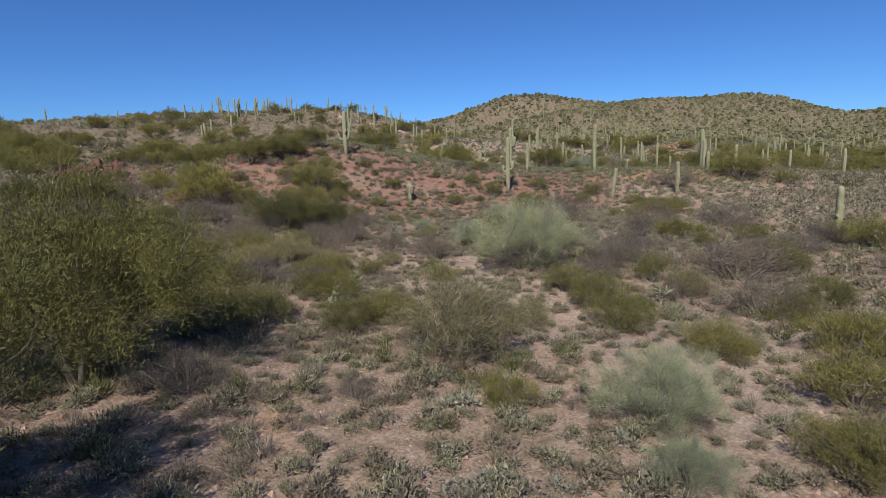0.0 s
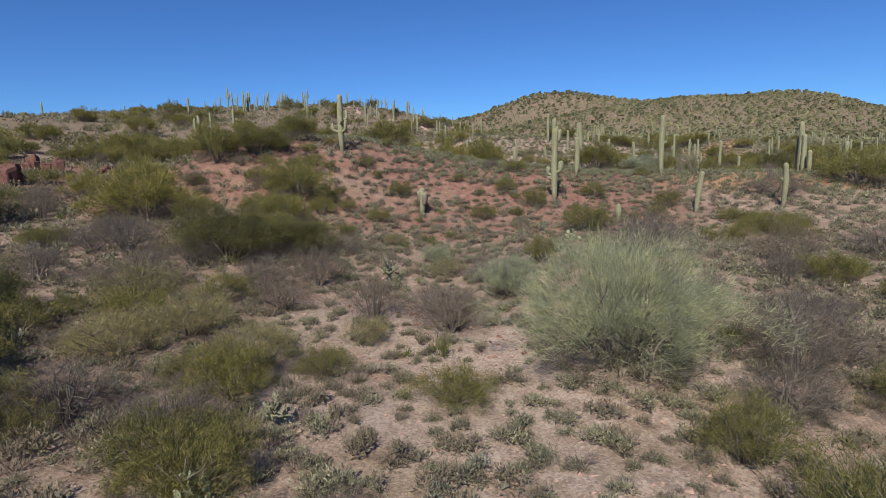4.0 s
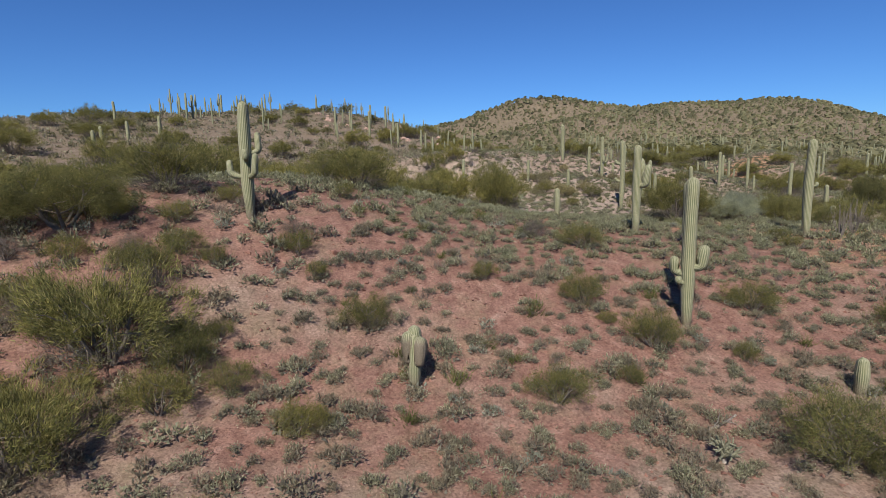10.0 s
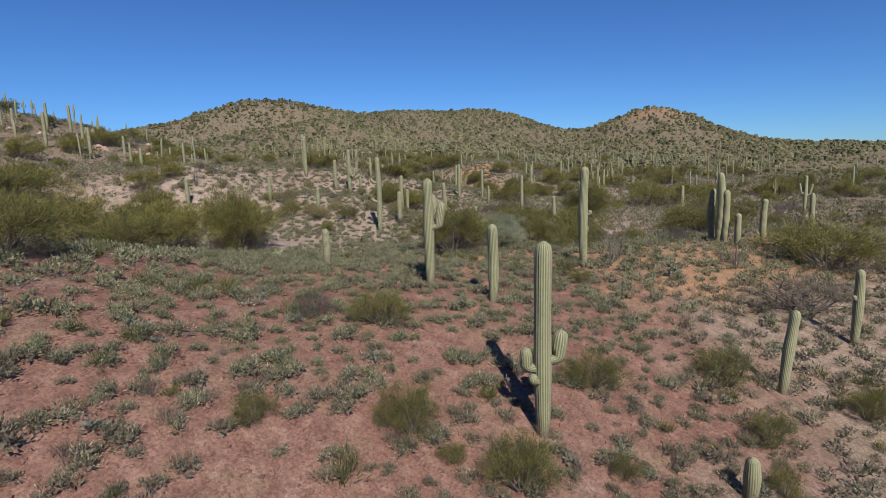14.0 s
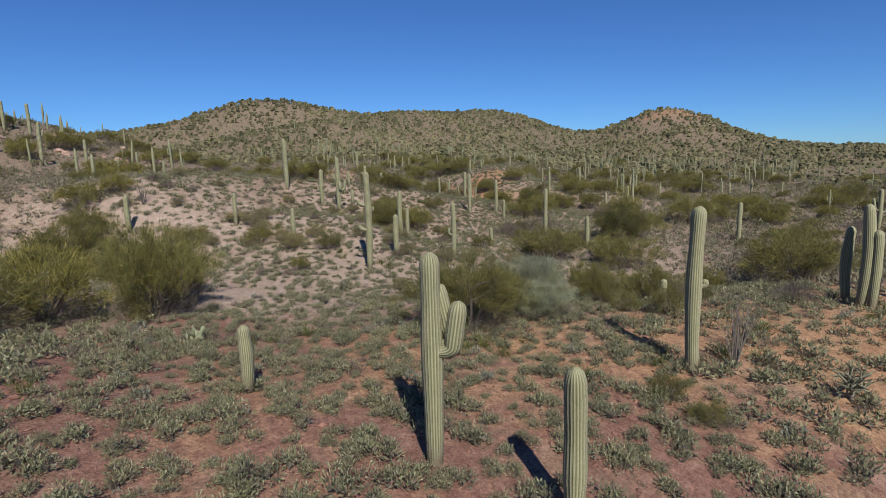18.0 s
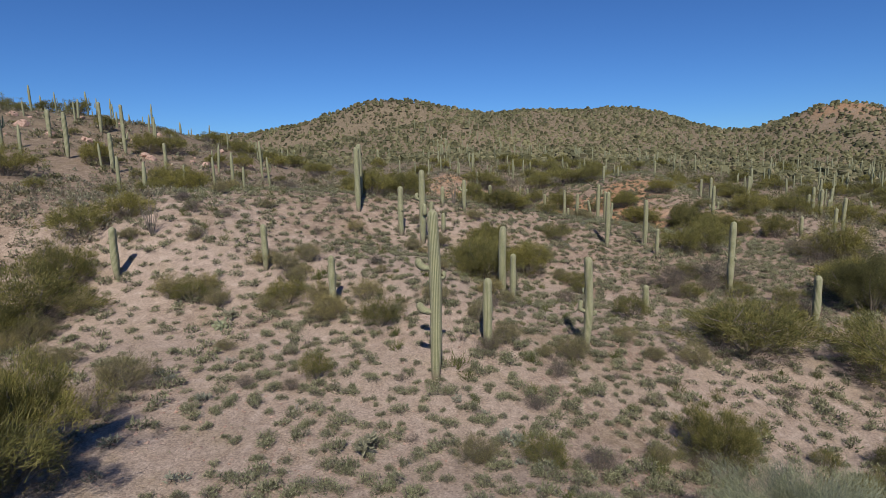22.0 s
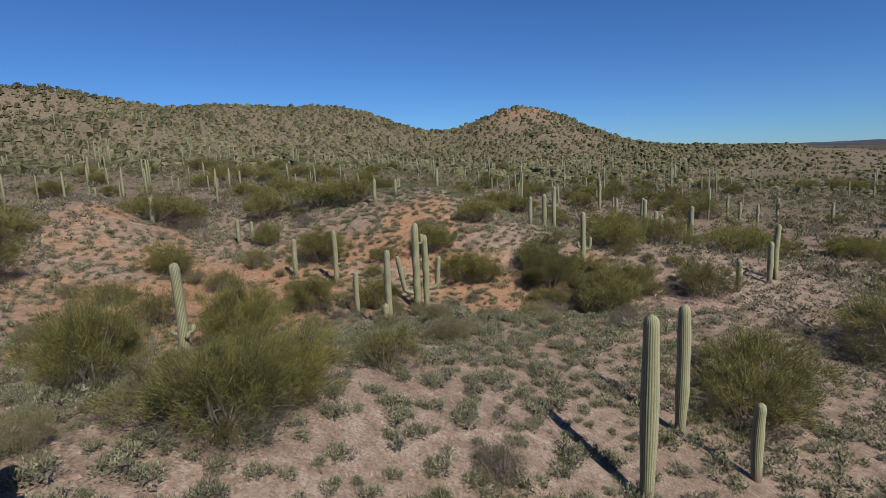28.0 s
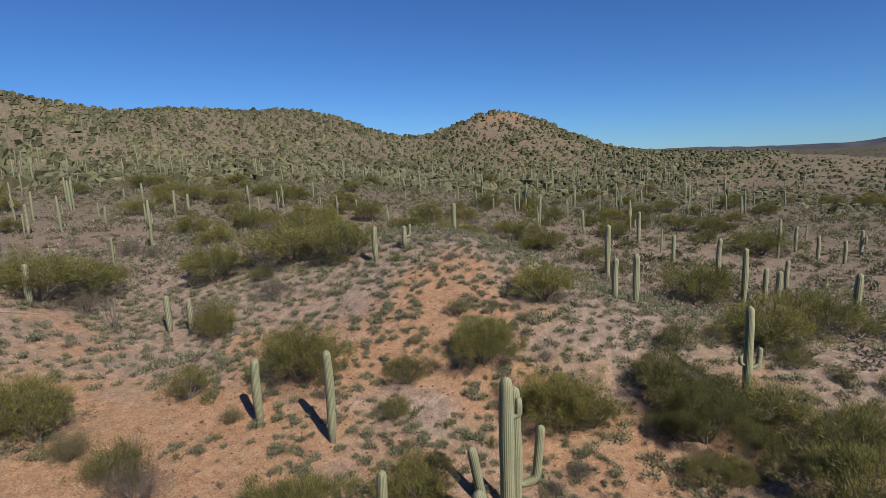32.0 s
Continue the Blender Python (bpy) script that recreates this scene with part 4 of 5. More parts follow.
def plant(kind, x, y, width, tall):
    gen = np.random.default_rng(int(abs(x) * 100 + abs(y) * 13))
    label, cat, group = PLANT_TAGS[kind]
    if kind in ("palo", "creosote", "bare") and spine_distance(x, y) > (13 if kind == "palo" else 10):
        kind += "_far"
    k = used[kind] = used.get(kind, -1) + 1
    src = PLANTS[kind][k % len(PLANTS[kind])]
    m = pose(x, y, ground_at(x, y) - 0.05, 0, 0, gen.uniform(0, 360)) @ Matrix.Diagonal((width / 2 * 1.05, width / 2 * gen.uniform(0.9, 1.15), tall, 1))
    if k < len(PLANTS[kind]):
        src.matrix_world = m
        ob = src
    else:
        ob = copy_thing(src, Matrix.Identity(4))
        ob.matrix_world = m
    return tagged(ob, label, cat, group)


WASH_PALO = [(-11.4, 46.5, 4.5, 2.4), (-21.4, 51.4, 7.0, 3.6), (-12.8, 56.8, 5.0, 3.2), (38.6, 70.9, 9.0, 3.4), (-7.8, 75.9, 5.5, 2.6), (16.0, 83.8, 6.0, 3.3),
             (44.9, 86.0, 7.8, 3.6), (50.8, 89.6, 6.9, 3.0), (-4.3, 91.8, 6.7, 3.0), (2.8, 95.3, 5.8, 5.2), (-2.1, 95.0, 6.0, 4.2), (-8.5, 100.4, 8.3, 4.0)]
SLOPE_PALO = [(43.6, 102.5, 7.0, 3.6), (38.0, 107.0, 8.0, 3.2), (55.9, 114.4, 8.0, 4.0), (25.2, 118.6, 5.0, 3.2), (31.0, 124.5, 4.6, 3.0), (-3.7, 116.5, 9.0, 3.6),
              (76.1, 120.9, 8.3, 4.5), (-17.8, 123.7, 12.0, 4.6), (28.9, 128.8, 4.5, 2.4), (55.5, 132.5, 5.5, 3.6), (19.6, 138.3, 4.3, 2.8), (33.3, 138.4, 4.5, 2.4), (22.8, 139.9, 3.8, 2.7),
              (74.8, 142.0, 5.5, 3.2), (31.7, 143.7, 3.6, 3.0), (89.9, 144.1, 7.1, 3.2), (67.1, 146.6, 5.6, 3.8), (79.8, 152.9, 6.6, 3.4)]
BASIN_PALO = [(41.3, 156.0, 6.1, 4.0), (65.2, 160.4, 5.5, 2.8), (97.7, 162.6, 7.9, 4.5), (50.2, 163.4, 5.0, 3.2), (66.0, 165.8, 5.0, 3.0), (73.7, 166.3, 5.2, 2.8), (58.1, 174.4, 6.6, 3.5),
              (31.1, 181.2, 7.5, 4.5), (57.9, 185.0, 3.4, 2.8), (71.1, 186.9, 7.0, 3.6), (69.6, 193.0, 11.0, 3.6), (33.5, 193.1, 9.1, 4.5), (112.8, 194.0, 6.1, 3.5), (63.5, 196.7, 6.9, 3.6),
              (49.6, 197.7, 8.4, 4.0), (54.2, 200.3, 6.4, 3.6), (131.2, 164.4, 11.0, 4.2)]
for row in WASH_PALO + SLOPE_PALO + BASIN_PALO:
    plant("palo", *row)
plant("grey", -10.2, 14.8, 7.6, 5.6)
plant("grey", -8.7, 5.2, 7.2, 6.0)
for row in [(-12.7, 44.4, 6.6, 3.0), (-17.6, 62.4, 6.0, 2.5), (52.8, 111.5, 6.5, 4.6), (69.3, 153.5, 5.0, 3.4), (-9.0, 46.0, 3.5, 2.4)]:
    plant("grey", *row)
for row in [(5.2, 12.8, 3.2, 1.9), (4.6, 10.0, 1.8, 1.0), (4.8, 31.8, 7.0, 3.9), (2.1, 39.3, 3.1, 1.8), (20.5, 84.1, 3.9, 1.8), (23.8, 90.0, 5.4, 2.8), (-1.6, 46.0, 1.8, 1.1)]:
    plant("smoke", *row)
NEAR_CREOSOTE = [(-6.2, 29.2, 3.0, 1.4), (-0.2, 29.5, 2.5, 1.1), (-10.2, 37.6, 3.1, 1.4), (4.2, 44.8, 1.9, 1.7), (8.7, 54.6, 4.2, 2.0), (1.4, 57.4, 2.4, 1.3),
                 (-5.2, 60.2, 2.1, 1.4), (5.7, 60.8, 2.3, 1.6), (17.4, 63.1, 3.4, 1.6), (3.6, 63.3, 2.3, 1.5), (-8.5, 63.5, 1.7, 1.2), (11.2, 63.9, 2.5, 1.4), (4.9, 69.1, 2.6, 1.4)]
FAR_CREOSOTE = [(12.8, 105.4, 1.6, 1.5), (16.4, 110.3, 3.2, 1.7), (11.3, 115.7, 3.3, 1.6), (5.6, 116.6, 3.5, 1.7), (24.6, 118.9, 4.0, 3.0), (28.3, 127.6, 4.2, 2.6), (37.3, 131.9, 3.4, 2.0),
                (35.9, 139.7, 3.0, 1.5), (40.2, 140.7, 2.9, 1.7), (66.4, 158.6, 4.0, 2.2), (54.9, 161.0, 4.4, 2.8), (40.0, 166.5, 4.5, 3.0), (62.0, 168.6, 3.2, 1.8), (47.0, 172.2, 4.0, 2.2),
                (38.6, 172.5, 3.6, 2.2), (65.7, 159.2, 3.4, 2.0), (57.1, 162.3, 3.0, 1.8), (71.0, 156.9, 3.0, 2.0), (59.5, 167.1, 2.2, 1.3), (66.6, 152.6, 3.0, 1.7), (52.6, 178.0, 3.6, 2.2), (45.0, 178.1, 4.6, 2.6)]
for row in NEAR_CREOSOTE + FAR_CREOSOTE:
    plant("creosote", *row)
for row in [(16.6, 30.5, 7.0, 2.4), (9.3, 30.5, 2.6, 1.9), (10.4, 32.5, 4.5, 1.8), (-0.5, 34.9, 3.4, 1.5), (-0.8, 37.0, 3.6, 1.3), (-7.1, 41.2, 3.0, 2.1), (8.9, 43.7, 2.1, 1.1),
            (28.2, 66.4, 6.5, 2.2), (2.6, 70.0, 1.8, 1.2), (49.3, 92.5, 4.3, 2.8), (47.9, 121.7, 5.5, 2.3), (67.6, 129.2, 7.0, 2.8), (38.2, 142.2, 1.8, 1.1), (47.0, 170.3, 3.5, 1.7),
            (58.2, 187.0, 3.4, 2.6), (63.6, 186.7, 3.0, 1.9), (-9.0, 39.0, 3.4, 1.8), (-14.0, 38.0, 4.0, 2.0)]:
    plant("bare", *row)


for row in [(0.2, 17.2, 4.8, 2.8), (-2.6, 22.5, 2.2, 1.2), (-3.5, 34.0, 1.8, 1.0), (-6.3, 31.4, 3.2, 1.5), (-9.6, 33.6, 3.4, 1.6), (-10.8, 31.4, 3.0, 1.5), (-13.2, 36.4, 3.4, 1.7), (3.4, 21.5, 2.0, 1.1), (-4.4, 50.2, 1.6, 0.9),
            (9.0, 18.0, 2.4, 1.3), (12.4, 26.8, 2.6, 1.4), (7.7, 46.0, 1.7, 1.0), (31.0, 109.0, 1.8, 1.0), (20.0, 112.0, 2.0, 1.2), (46.0, 143.0, 2.2, 1.2), (58.0, 147.0, 2.4, 1.3), (-1.0, 43.4, 1.8, 1.0)]:
    plant("tan", *row)
for row in [(70.6, 156.0, 4.2, 3.0), (72.0, 151.2, 4.4, 2.8), (71.4, 147.6, 5.0, 3.2), (44.6, 179.6, 5.2, 2.8), (-20.9, 61.5, 5.0, 2.6), (-15.2, 66.2, 4.2, 2.6), (-25.2, 57.6, 4.6, 3.0), (-28.8, 56.2, 3.6, 2.4)]:
    plant("palo", *row)
for row in [(10.6, 13.6, 3.0, 1.6), (8.6, 9.8, 2.4, 1.2), (9.0, 17.4, 2.2, 1.2), (12.4, 11.0, 3.0, 1.6), (1.6, 13.6, 1.6, 1.0), (-4.2, 31.2, 2.2, 1.0), (-7.2, 30.4, 2.6, 1.2), (-12.0, 34.4, 3.0, 1.4), (-14.8, 54.0, 2.8, 1.6), (13.2, 17.4, 3.4, 1.8), (-8.2, 19.2, 3.0, 1.6)]:
    plant("creosote", *row)
for row in [(3.6, 98.6, 5.0, 4.2), (52.0, 131.8, 5.0, 3.0), (35.5, 139.4, 3.8, 2.2), (33.5, 153.2, 4.0, 2.5), (26.3, 122.6, 4.5, 3.0), (-12.6, 52.8, 3.8, 2.4)]:
    plant("palo", *row)
for row in [(1.2, 41.8, 2.6, 1.4), (-10.4, 48.6, 3.2, 1.6), (-10.3, 44.2, 3.0, 1.5), (13.8, 23.3, 4.4, 2.0), (20.4, 33.5, 4.0, 1.8), (-6.9, 14.0, 3.0, 1.3), (4.5, 103.3, 2.6, 1.5)]:
    plant("bare", *row)


def filler(kind, count, x0, x1, y0, y1, near, w0, w1, share, seed):
    """More bushes of a kind where the slopes are brushy, clear of the pale bare soil."""
    gen = np.random.default_rng(seed)
    done = 0
    while done < count:
        x, y = gen.uniform(x0, x1), gen.uniform(y0, y1)
        if spine_distance(x, y) < near or value_noise(x, y, 22, 33) < gen.uniform(-0.25, 0.15) or soil_zones(np.array([x]), np.array([y]))[0, 1] > 0.3 or bareness(np.array([x]), np.array([y]))[0] > 0.35 or (-12 < x < -3.5 and 7.5 < y < 20):
            continue
        w = gen.uniform(w0, w1)
        plant(kind, round(x, 1), round(y, 1), w, w * gen.uniform(*share))
        done += 1


filler("palo", 60, -60, 150, 85, 260, 24, 3.5, 7.0, (0.5, 0.65), 1)
filler("palo", 24, -75, -16, 74, 130, 16, 4.0, 7.5, (0.45, 0.6), 2)
filler("creosote", 70, -50, 120, 20, 230, 12, 1.6, 3.4, (0.5, 0.7), 3)
filler("bare", 34, -40, 90, 15, 220, 10, 1.6, 3.6, (0.45, 0.6), 4)
filler("palo", 14, 18, 75, 15, 70, 14, 3.0, 6.0, (0.45, 0.6), 5)
filler("bare", 14, 8, 40, 18, 50, 7, 2.0, 5.0, (0.4, 0.55), 6)
filler("creosote", 16, -22, 24, 10, 50, 4, 1.4, 3.0, (0.5, 0.65), 7)
filler("bare", 30, -36, -3, 24, 54, 3, 1.8, 4.0, (0.45, 0.6), 8)
filler("creosote", 22, -30, -3, 8, 34, 3, 1.6, 3.2, (0.5, 0.65), 9)
filler("grey", 5, -34, -14, 22, 50, 13, 4.0, 6.0, (0.45, 0.6), 10)
filler("bare", 10, -40, -12, 18, 56, 10, 2.4, 4.5, (0.45, 0.55), 11)
filler("palo", 80, 70, 240, 105, 300, 30, 3.5, 7.0, (0.5, 0.65), 12)
filler("palo", 26, -90, -42, 60, 112, 30, 2.5, 5.0, (0.5, 0.65), 16)
filler("palo", 36, -10, 110, 185, 290, 20, 3.0, 6.0, (0.5, 0.7), 13)
filler("creosote", 50, 60, 160, 100, 230, 24, 2.0, 4.0, (0.5, 0.7), 14)
filler("bare", 30, 50, 130, 95, 220, 20, 1.8, 3.6, (0.45, 0.6), 15)


def thicket(kind, count, x0, x1, y0, y1, w0, w1, share, seed):
    """Brush that fills the wash, thick on one side of the line."""
    gen = np.random.default_rng(seed)
    for x, y, w in zip(gen.uniform(x0, x1, count), gen.uniform(y0, y1, count), gen.uniform(w0, w1, count)):
        if bareness(np.array([x]), np.array([y]))[0] > 0.35 or (-12 < x < -3.5 and 7.5 < y < 20):
            continue
        plant(kind, round(x, 1), round(y, 1), w, w * gen.uniform(*share))


thicket("bare", 26, -22, -2, 10, 32, 1.4, 3.2, (0.4, 0.6), 21)
thicket("creosote", 34, -22, -2, 7, 34, 1.4, 3.2, (0.45, 0.65), 22)
thicket("creosote", 14, 5, 20, 10, 30, 1.4, 3.0, (0.45, 0.65), 23)
thicket("bare", 26, -30, -2, 34, 52, 1.4, 3.4, (0.4, 0.6), 24)
thicket("bare", 14, 8, 26, 22, 46, 1.6, 3.6, (0.4, 0.6), 25)
thicket("creosote", 14, -16, -6, 48, 58, 1.4, 2.8, (0.5, 0.7), 26)
thicket("tan", 40, 4, 34, 96, 140, 0.9, 2.0, (0.6, 0.8), 31)
thicket("tan", 34, 30, 72, 136, 176, 0.9, 2.2, (0.6, 0.8), 32)
thicket("bare", 24, 2, 40, 92, 142, 0.9, 1.8, (0.5, 0.7), 33)
thicket("bare", 24, 28, 74, 134, 178, 0.9, 2.0, (0.5, 0.7), 34)
thicket("creosote", 22, -14, 26, 52, 82, 0.8, 1.7, (0.6, 0.8), 35)
thicket("creosote", 16, 64, 80, 145, 158, 1.5, 3.2, (0.55, 0.75), 36)
thicket("bare", 8, 60, 78, 145, 160, 1.2, 2.4, (0.5, 0.7), 37)
thicket("creosote", 14, -23, -9, 56, 67, 1.2, 2.6, (0.55, 0.75), 38)
thicket("bare", 12, -23, -8, 55, 66, 1.2, 2.6, (0.5, 0.7), 39)
thicket("tan", 18, -16, 6, 102, 130, 1.4, 2.8, (0.55, 0.75), 40)
thicket("bare", 12, 33, 48, 110, 124, 1.6, 3.0, (0.5, 0.65), 45)
thicket("creosote", 14, 33, 50, 108, 126, 1.5, 3.0, (0.5, 0.7), 46)
thicket("creosote", 11, 14, 27, 53, 62, 1.4, 2.8, (0.55, 0.75), 48)
thicket("tan", 10, 6, 16, 112, 122, 1.2, 2.4, (0.6, 0.75), 49)
thicket("palo", 4, -18, 0, 104, 132, 3.0, 5.0, (0.55, 0.7), 41)
thicket("creosote", 18, 19, 36, 81, 98, 1.2, 2.8, (0.55, 0.75), 42)
thicket("bare", 12, 18, 38, 80, 98, 1.2, 2.6, (0.5, 0.7), 43)
thicket("palo", 4, 24, 40, 84, 100, 2.6, 4.2, (0.55, 0.7), 44)
thicket("palo", 16, -58, -14, 72, 108, 4.0, 7.0, (0.45, 0.6), 28)
thicket("palo", 22, -75, 0, 108, 190, 3.5, 6.0, (0.5, 0.65), 29)
thicket("creosote", 12, -70, 0, 80, 190, 2.0, 3.6, (0.5, 0.7), 30)


# ---- low cover: joined small plants and stones ----
def field(count, x0, x1, y0, y1, near, far, gen, bare=0.0, size=2.6, seed=31):
    """Spots between two distances from the spine, thinned where noise leaves the soil bare."""
    x, y = gen.uniform(x0, x1, count), gen.uniform(y0, y1, count)
    d = spine_distance(x, y)
    keep = (d >= near) & (d < far)
    x, y = x[keep], y[keep]
    zones = soil_zones(x, y)
    thin = value_noise(x, y, size, seed) + 0.8 * value_noise(x, y, 9, seed + 1) + bare - 0.18 * zones[:, 1] - np.where(y > 140, 0.48, 0.0) * zones[:, 2]
    keep = thin > gen.uniform(-0.32, 0.12, len(x))
    return x[keep], y[keep]


def spaced(cell, x0, x1, y0, y1, near, far, gen, cover, seed):
    """Spots a step apart, as shrubs that share the water stand, with gaps where the soil lies open."""
    gx, gy = np.meshgrid(np.arange(x0, x1, cell), np.arange(y0, y1, cell))
    x = (gx + gen.uniform(-0.47, 0.47, gx.shape) * cell).ravel()
    y = (gy + gen.uniform(-0.47, 0.47, gx.shape) * cell).ravel()
    d = spine_distance(x, y)
    keep = (d >= near) & (d < far)
    x, y = x[keep], y[keep]
    zones = soil_zones(x, y)
    thin = 1.0 * value_noise(x, y, 2.8, seed) + 0.7 * value_noise(x, y, 9, seed + 1) + cover
    thin = thin - np.where(y > 140, 0.3, np.where(y > 85, -0.22, 0.0)) * zones[:, 1] + 0.16 * (y < 66) + 0.3 * blob(x, y, 23, 59, 9, 8) + 0.3 * blob(x, y, 10, 118, 8, 7) + 0.3 * blob(x, y, 57, 143, 12, 6) + 0.2 * blob(x, y, 10, 12, 5, 5) + 0.2 * blob(x, y, -8, 54, 8, 7) - np.where(y > 140, 0.5, 0.06) * zones[:, 2] - 1.3 * bareness(x, y)
    keep = thin > gen.uniform(-0.3, 0.25, len(x))
    return x[keep], y[keep]


def mound_size(x, y, g, lo, more):
    """Radii of the shrubs: smaller on the pale slope."""
    return (lo + more * g.uniform(size=len(x)) ** 1.6) * (1 - 0.2 * soil_zones(x, y)[:, 1])


def low_cover():
    g = np.random.default_rng(17)
    near_t = [mound(380, g, lobes, (0.1, 0.21), 0.052, 0.95, heart=40) for lobes in (4, 5, 3, 3, 4, 6)]
    mid_t = [mound(105, g, lobes, (0.16, 0.3), 0.1, 0.9, heart=16) for lobes in (3, 3, 2, 4)]
    far_t = [mound(30, g, lobes, (0.25, 0.46), 0.22, 0.85, heart=6) for lobes in (1, 2, 1, 1)]
    least_t = [mound(13, g, 1, (0.35, 0.6), 0.4) for _ in range(5)]
    tiny_t = [tuft(26, g, 0.8, (0.3, 0.55), 0.11, 0.7, 0.15) for _ in range(4)]
    for band, templates, cell, lo, where in (((0, 11), near_t, 0.84, 0.32, "along the way"), ((11, 28), mid_t, 0.95, 0.38, "farther up the slopes")):
        x, y = spaced(cell, -46, 106, -30, 214, *band, g, 0.56, 31)
        size = mound_size(x, y, g, lo, 0.46)
        dry = y + 6 * value_noise(x, y, 12, 77) < 66
        scatter_stuff("bursage", templates, x[dry], y[dry], size[dry], BURSAGE, "low grey-brown bursage mounds " + where, "shrub", g, second=SHADE_STEMS)
        scatter_stuff("sage_scrub", templates, x[~dry], y[~dry], size[~dry], SAGE, "low grey-green sage mounds " + where, "shrub", g, second=SHADE_STEMS)
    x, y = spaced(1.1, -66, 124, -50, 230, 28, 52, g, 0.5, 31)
    scatter_stuff("bursage", far_t, x, y, mound_size(x, y, g, 0.42, 0.45), BURSAGE, "low grey-green bursage mounds on the outer slopes", "shrub", g, second=SHADE_STEMS)
    x, y = field(16000, -20, 76, 2, 190, 0, 10, g, 0.1, 1.7, 36)
    scatter_stuff("bursage_seedling", tiny_t, x, y, 0.07 + 0.1 * g.uniform(size=len(x)) ** 1.4, BURSAGE, "small dry tufts between the larger shrubs", "shrub", g)
    x, y = field(6000, -26, 80, 2, 195, 0, 22, g, 0.0, 5, 41)
    wx, wy = np.concatenate([g.uniform(-17, -3, 420), g.uniform(-12, -4, 160)]), np.concatenate([g.uniform(9, 34, 420), g.uniform(44, 52, 160)])
    x, y = np.concatenate([x, wx]), np.concatenate([y, wy])
    open_soil = bareness(x, y) > 0.45
    x, y = x[~open_soil], y[~open_soil]
    dry_t = [tuft(150, g, 0.8, (0.25, 0.5), 0.026, 0.6, 0.15, (), 26) for _ in range(4)]
    scatter_stuff("dry_scrub", dry_t, x, y, 0.28 + 0.42 * g.uniform(size=len(x)) ** 2, DRYBRUSH, "dry purple-brown twiggy low scrub", "shrub", g)
    x, y = field(2400, -26, 80, 2, 195, 0, 24, g, -0.05, 7, 51)
    scatter_stuff("brittlebush", mid_t[:3], x, y, 0.3 + 0.3 * g.uniform(size=len(x)), BRITTLE, "pale silvery brittlebush mounds", "shrub", g, second=SHADE_STEMS)
    x, y = field(2400, -30, 80, 2, 195, 0, 28, g, -0.12, 7, 61)
    green_t = [tuft(170, g, 0.95, (0.2, 0.45), 0.035, 0.8, 0.2, (), 22) for _ in range(3)]
    scatter_stuff("green_herb", green_t, x, y, 0.34 + 0.5 * g.uniform(size=len(x)), GREENBUSH, "wispy olive green low bushes", "shrub", g)
    # slopes beyond
    x, y = field(60000, -190, 330, -130, 430, 52, 200, g, 0.3, 6, 71)
    scatter_stuff("slope_scrub", least_t, x, y, 0.4 + 0.5 * g.uniform(size=len(x)) ** 2, BURSAGE, "low scrub over the farther slopes", "shrub", g)
    big_t = [joined([dome(6, 2, 0.9, 1.05, g, 0.35), tuft(6, g, 1.1, (0.3, 0.5), 0.35, 0.6, 0.5)]) for _ in range(5)]
    x, y = field(26000, -200, 470, -160, 600, 130, 420, g, 0.24, 9, 81)
    scatter_stuff("slope_bush", big_t, x, y, 0.6 + 1.3 * g.uniform(size=len(x)) ** 2, HILLBRUSH, "dark olive bushes dotted over the hills", "bush", g, 0.1)
    x, y = field(14000, -160, 220, -60, 320, 40, 130, g, 0.16, 9, 81)
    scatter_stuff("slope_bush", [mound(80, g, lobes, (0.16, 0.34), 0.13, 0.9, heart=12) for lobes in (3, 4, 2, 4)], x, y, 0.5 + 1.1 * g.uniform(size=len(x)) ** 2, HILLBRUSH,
                  "olive bushes dotted over the nearer slopes", "bush", g, 0.1, second=SHADE_STEMS)
    x, y = field(9000, 70, 330, 60, 330, 40, 240, g, 0.3, 12, 83)
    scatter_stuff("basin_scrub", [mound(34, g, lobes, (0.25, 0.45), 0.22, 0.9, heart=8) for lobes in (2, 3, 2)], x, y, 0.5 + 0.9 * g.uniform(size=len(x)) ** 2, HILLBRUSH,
                  "olive-brown scrub over the basin floor", "shrub", g, 0.1, second=SHADE_STEMS)
    hill_t = [dome(5, 2, 0.85, 1.2, g, 0.4) for _ in range(7)]
    x, y = g.uniform(-220, 540, 52000), g.uniform(230, 590, 52000)
    keep = (spine_distance(x, y) > 130) & (value_noise(x, y, 16, 91) > g.uniform(-0.75, 0.25, len(x))) & (g.uniform(size=len(x)) > 0.75 * blob(x, y, 377, 384, 20, 20))
    x, y = x[keep], y[keep]
    scatter_stuff("hill_scrub", hill_t, x, y, 0.6 + 2.0 * g.uniform(size=len(x)) ** 3, HILLBRUSH, "dense olive scrub over the distant hills", "shrub", g, 0.1)
    x, y = field(9000, 200, 1700, -200, 1100, 280, 1700, g, 0.25, 40, 95)
    scatter_stuff("plain_scrub", [tuft(10, g, 0.9, (0.4, 0.65), 0.4, 0.3, 0.1) for _ in range(3)], x, y, 1.0 + 1.6 * g.uniform(size=len(x)) ** 2, HILLBRUSH, "dark scrub trees over the far plain", "bush", g, 0.1)


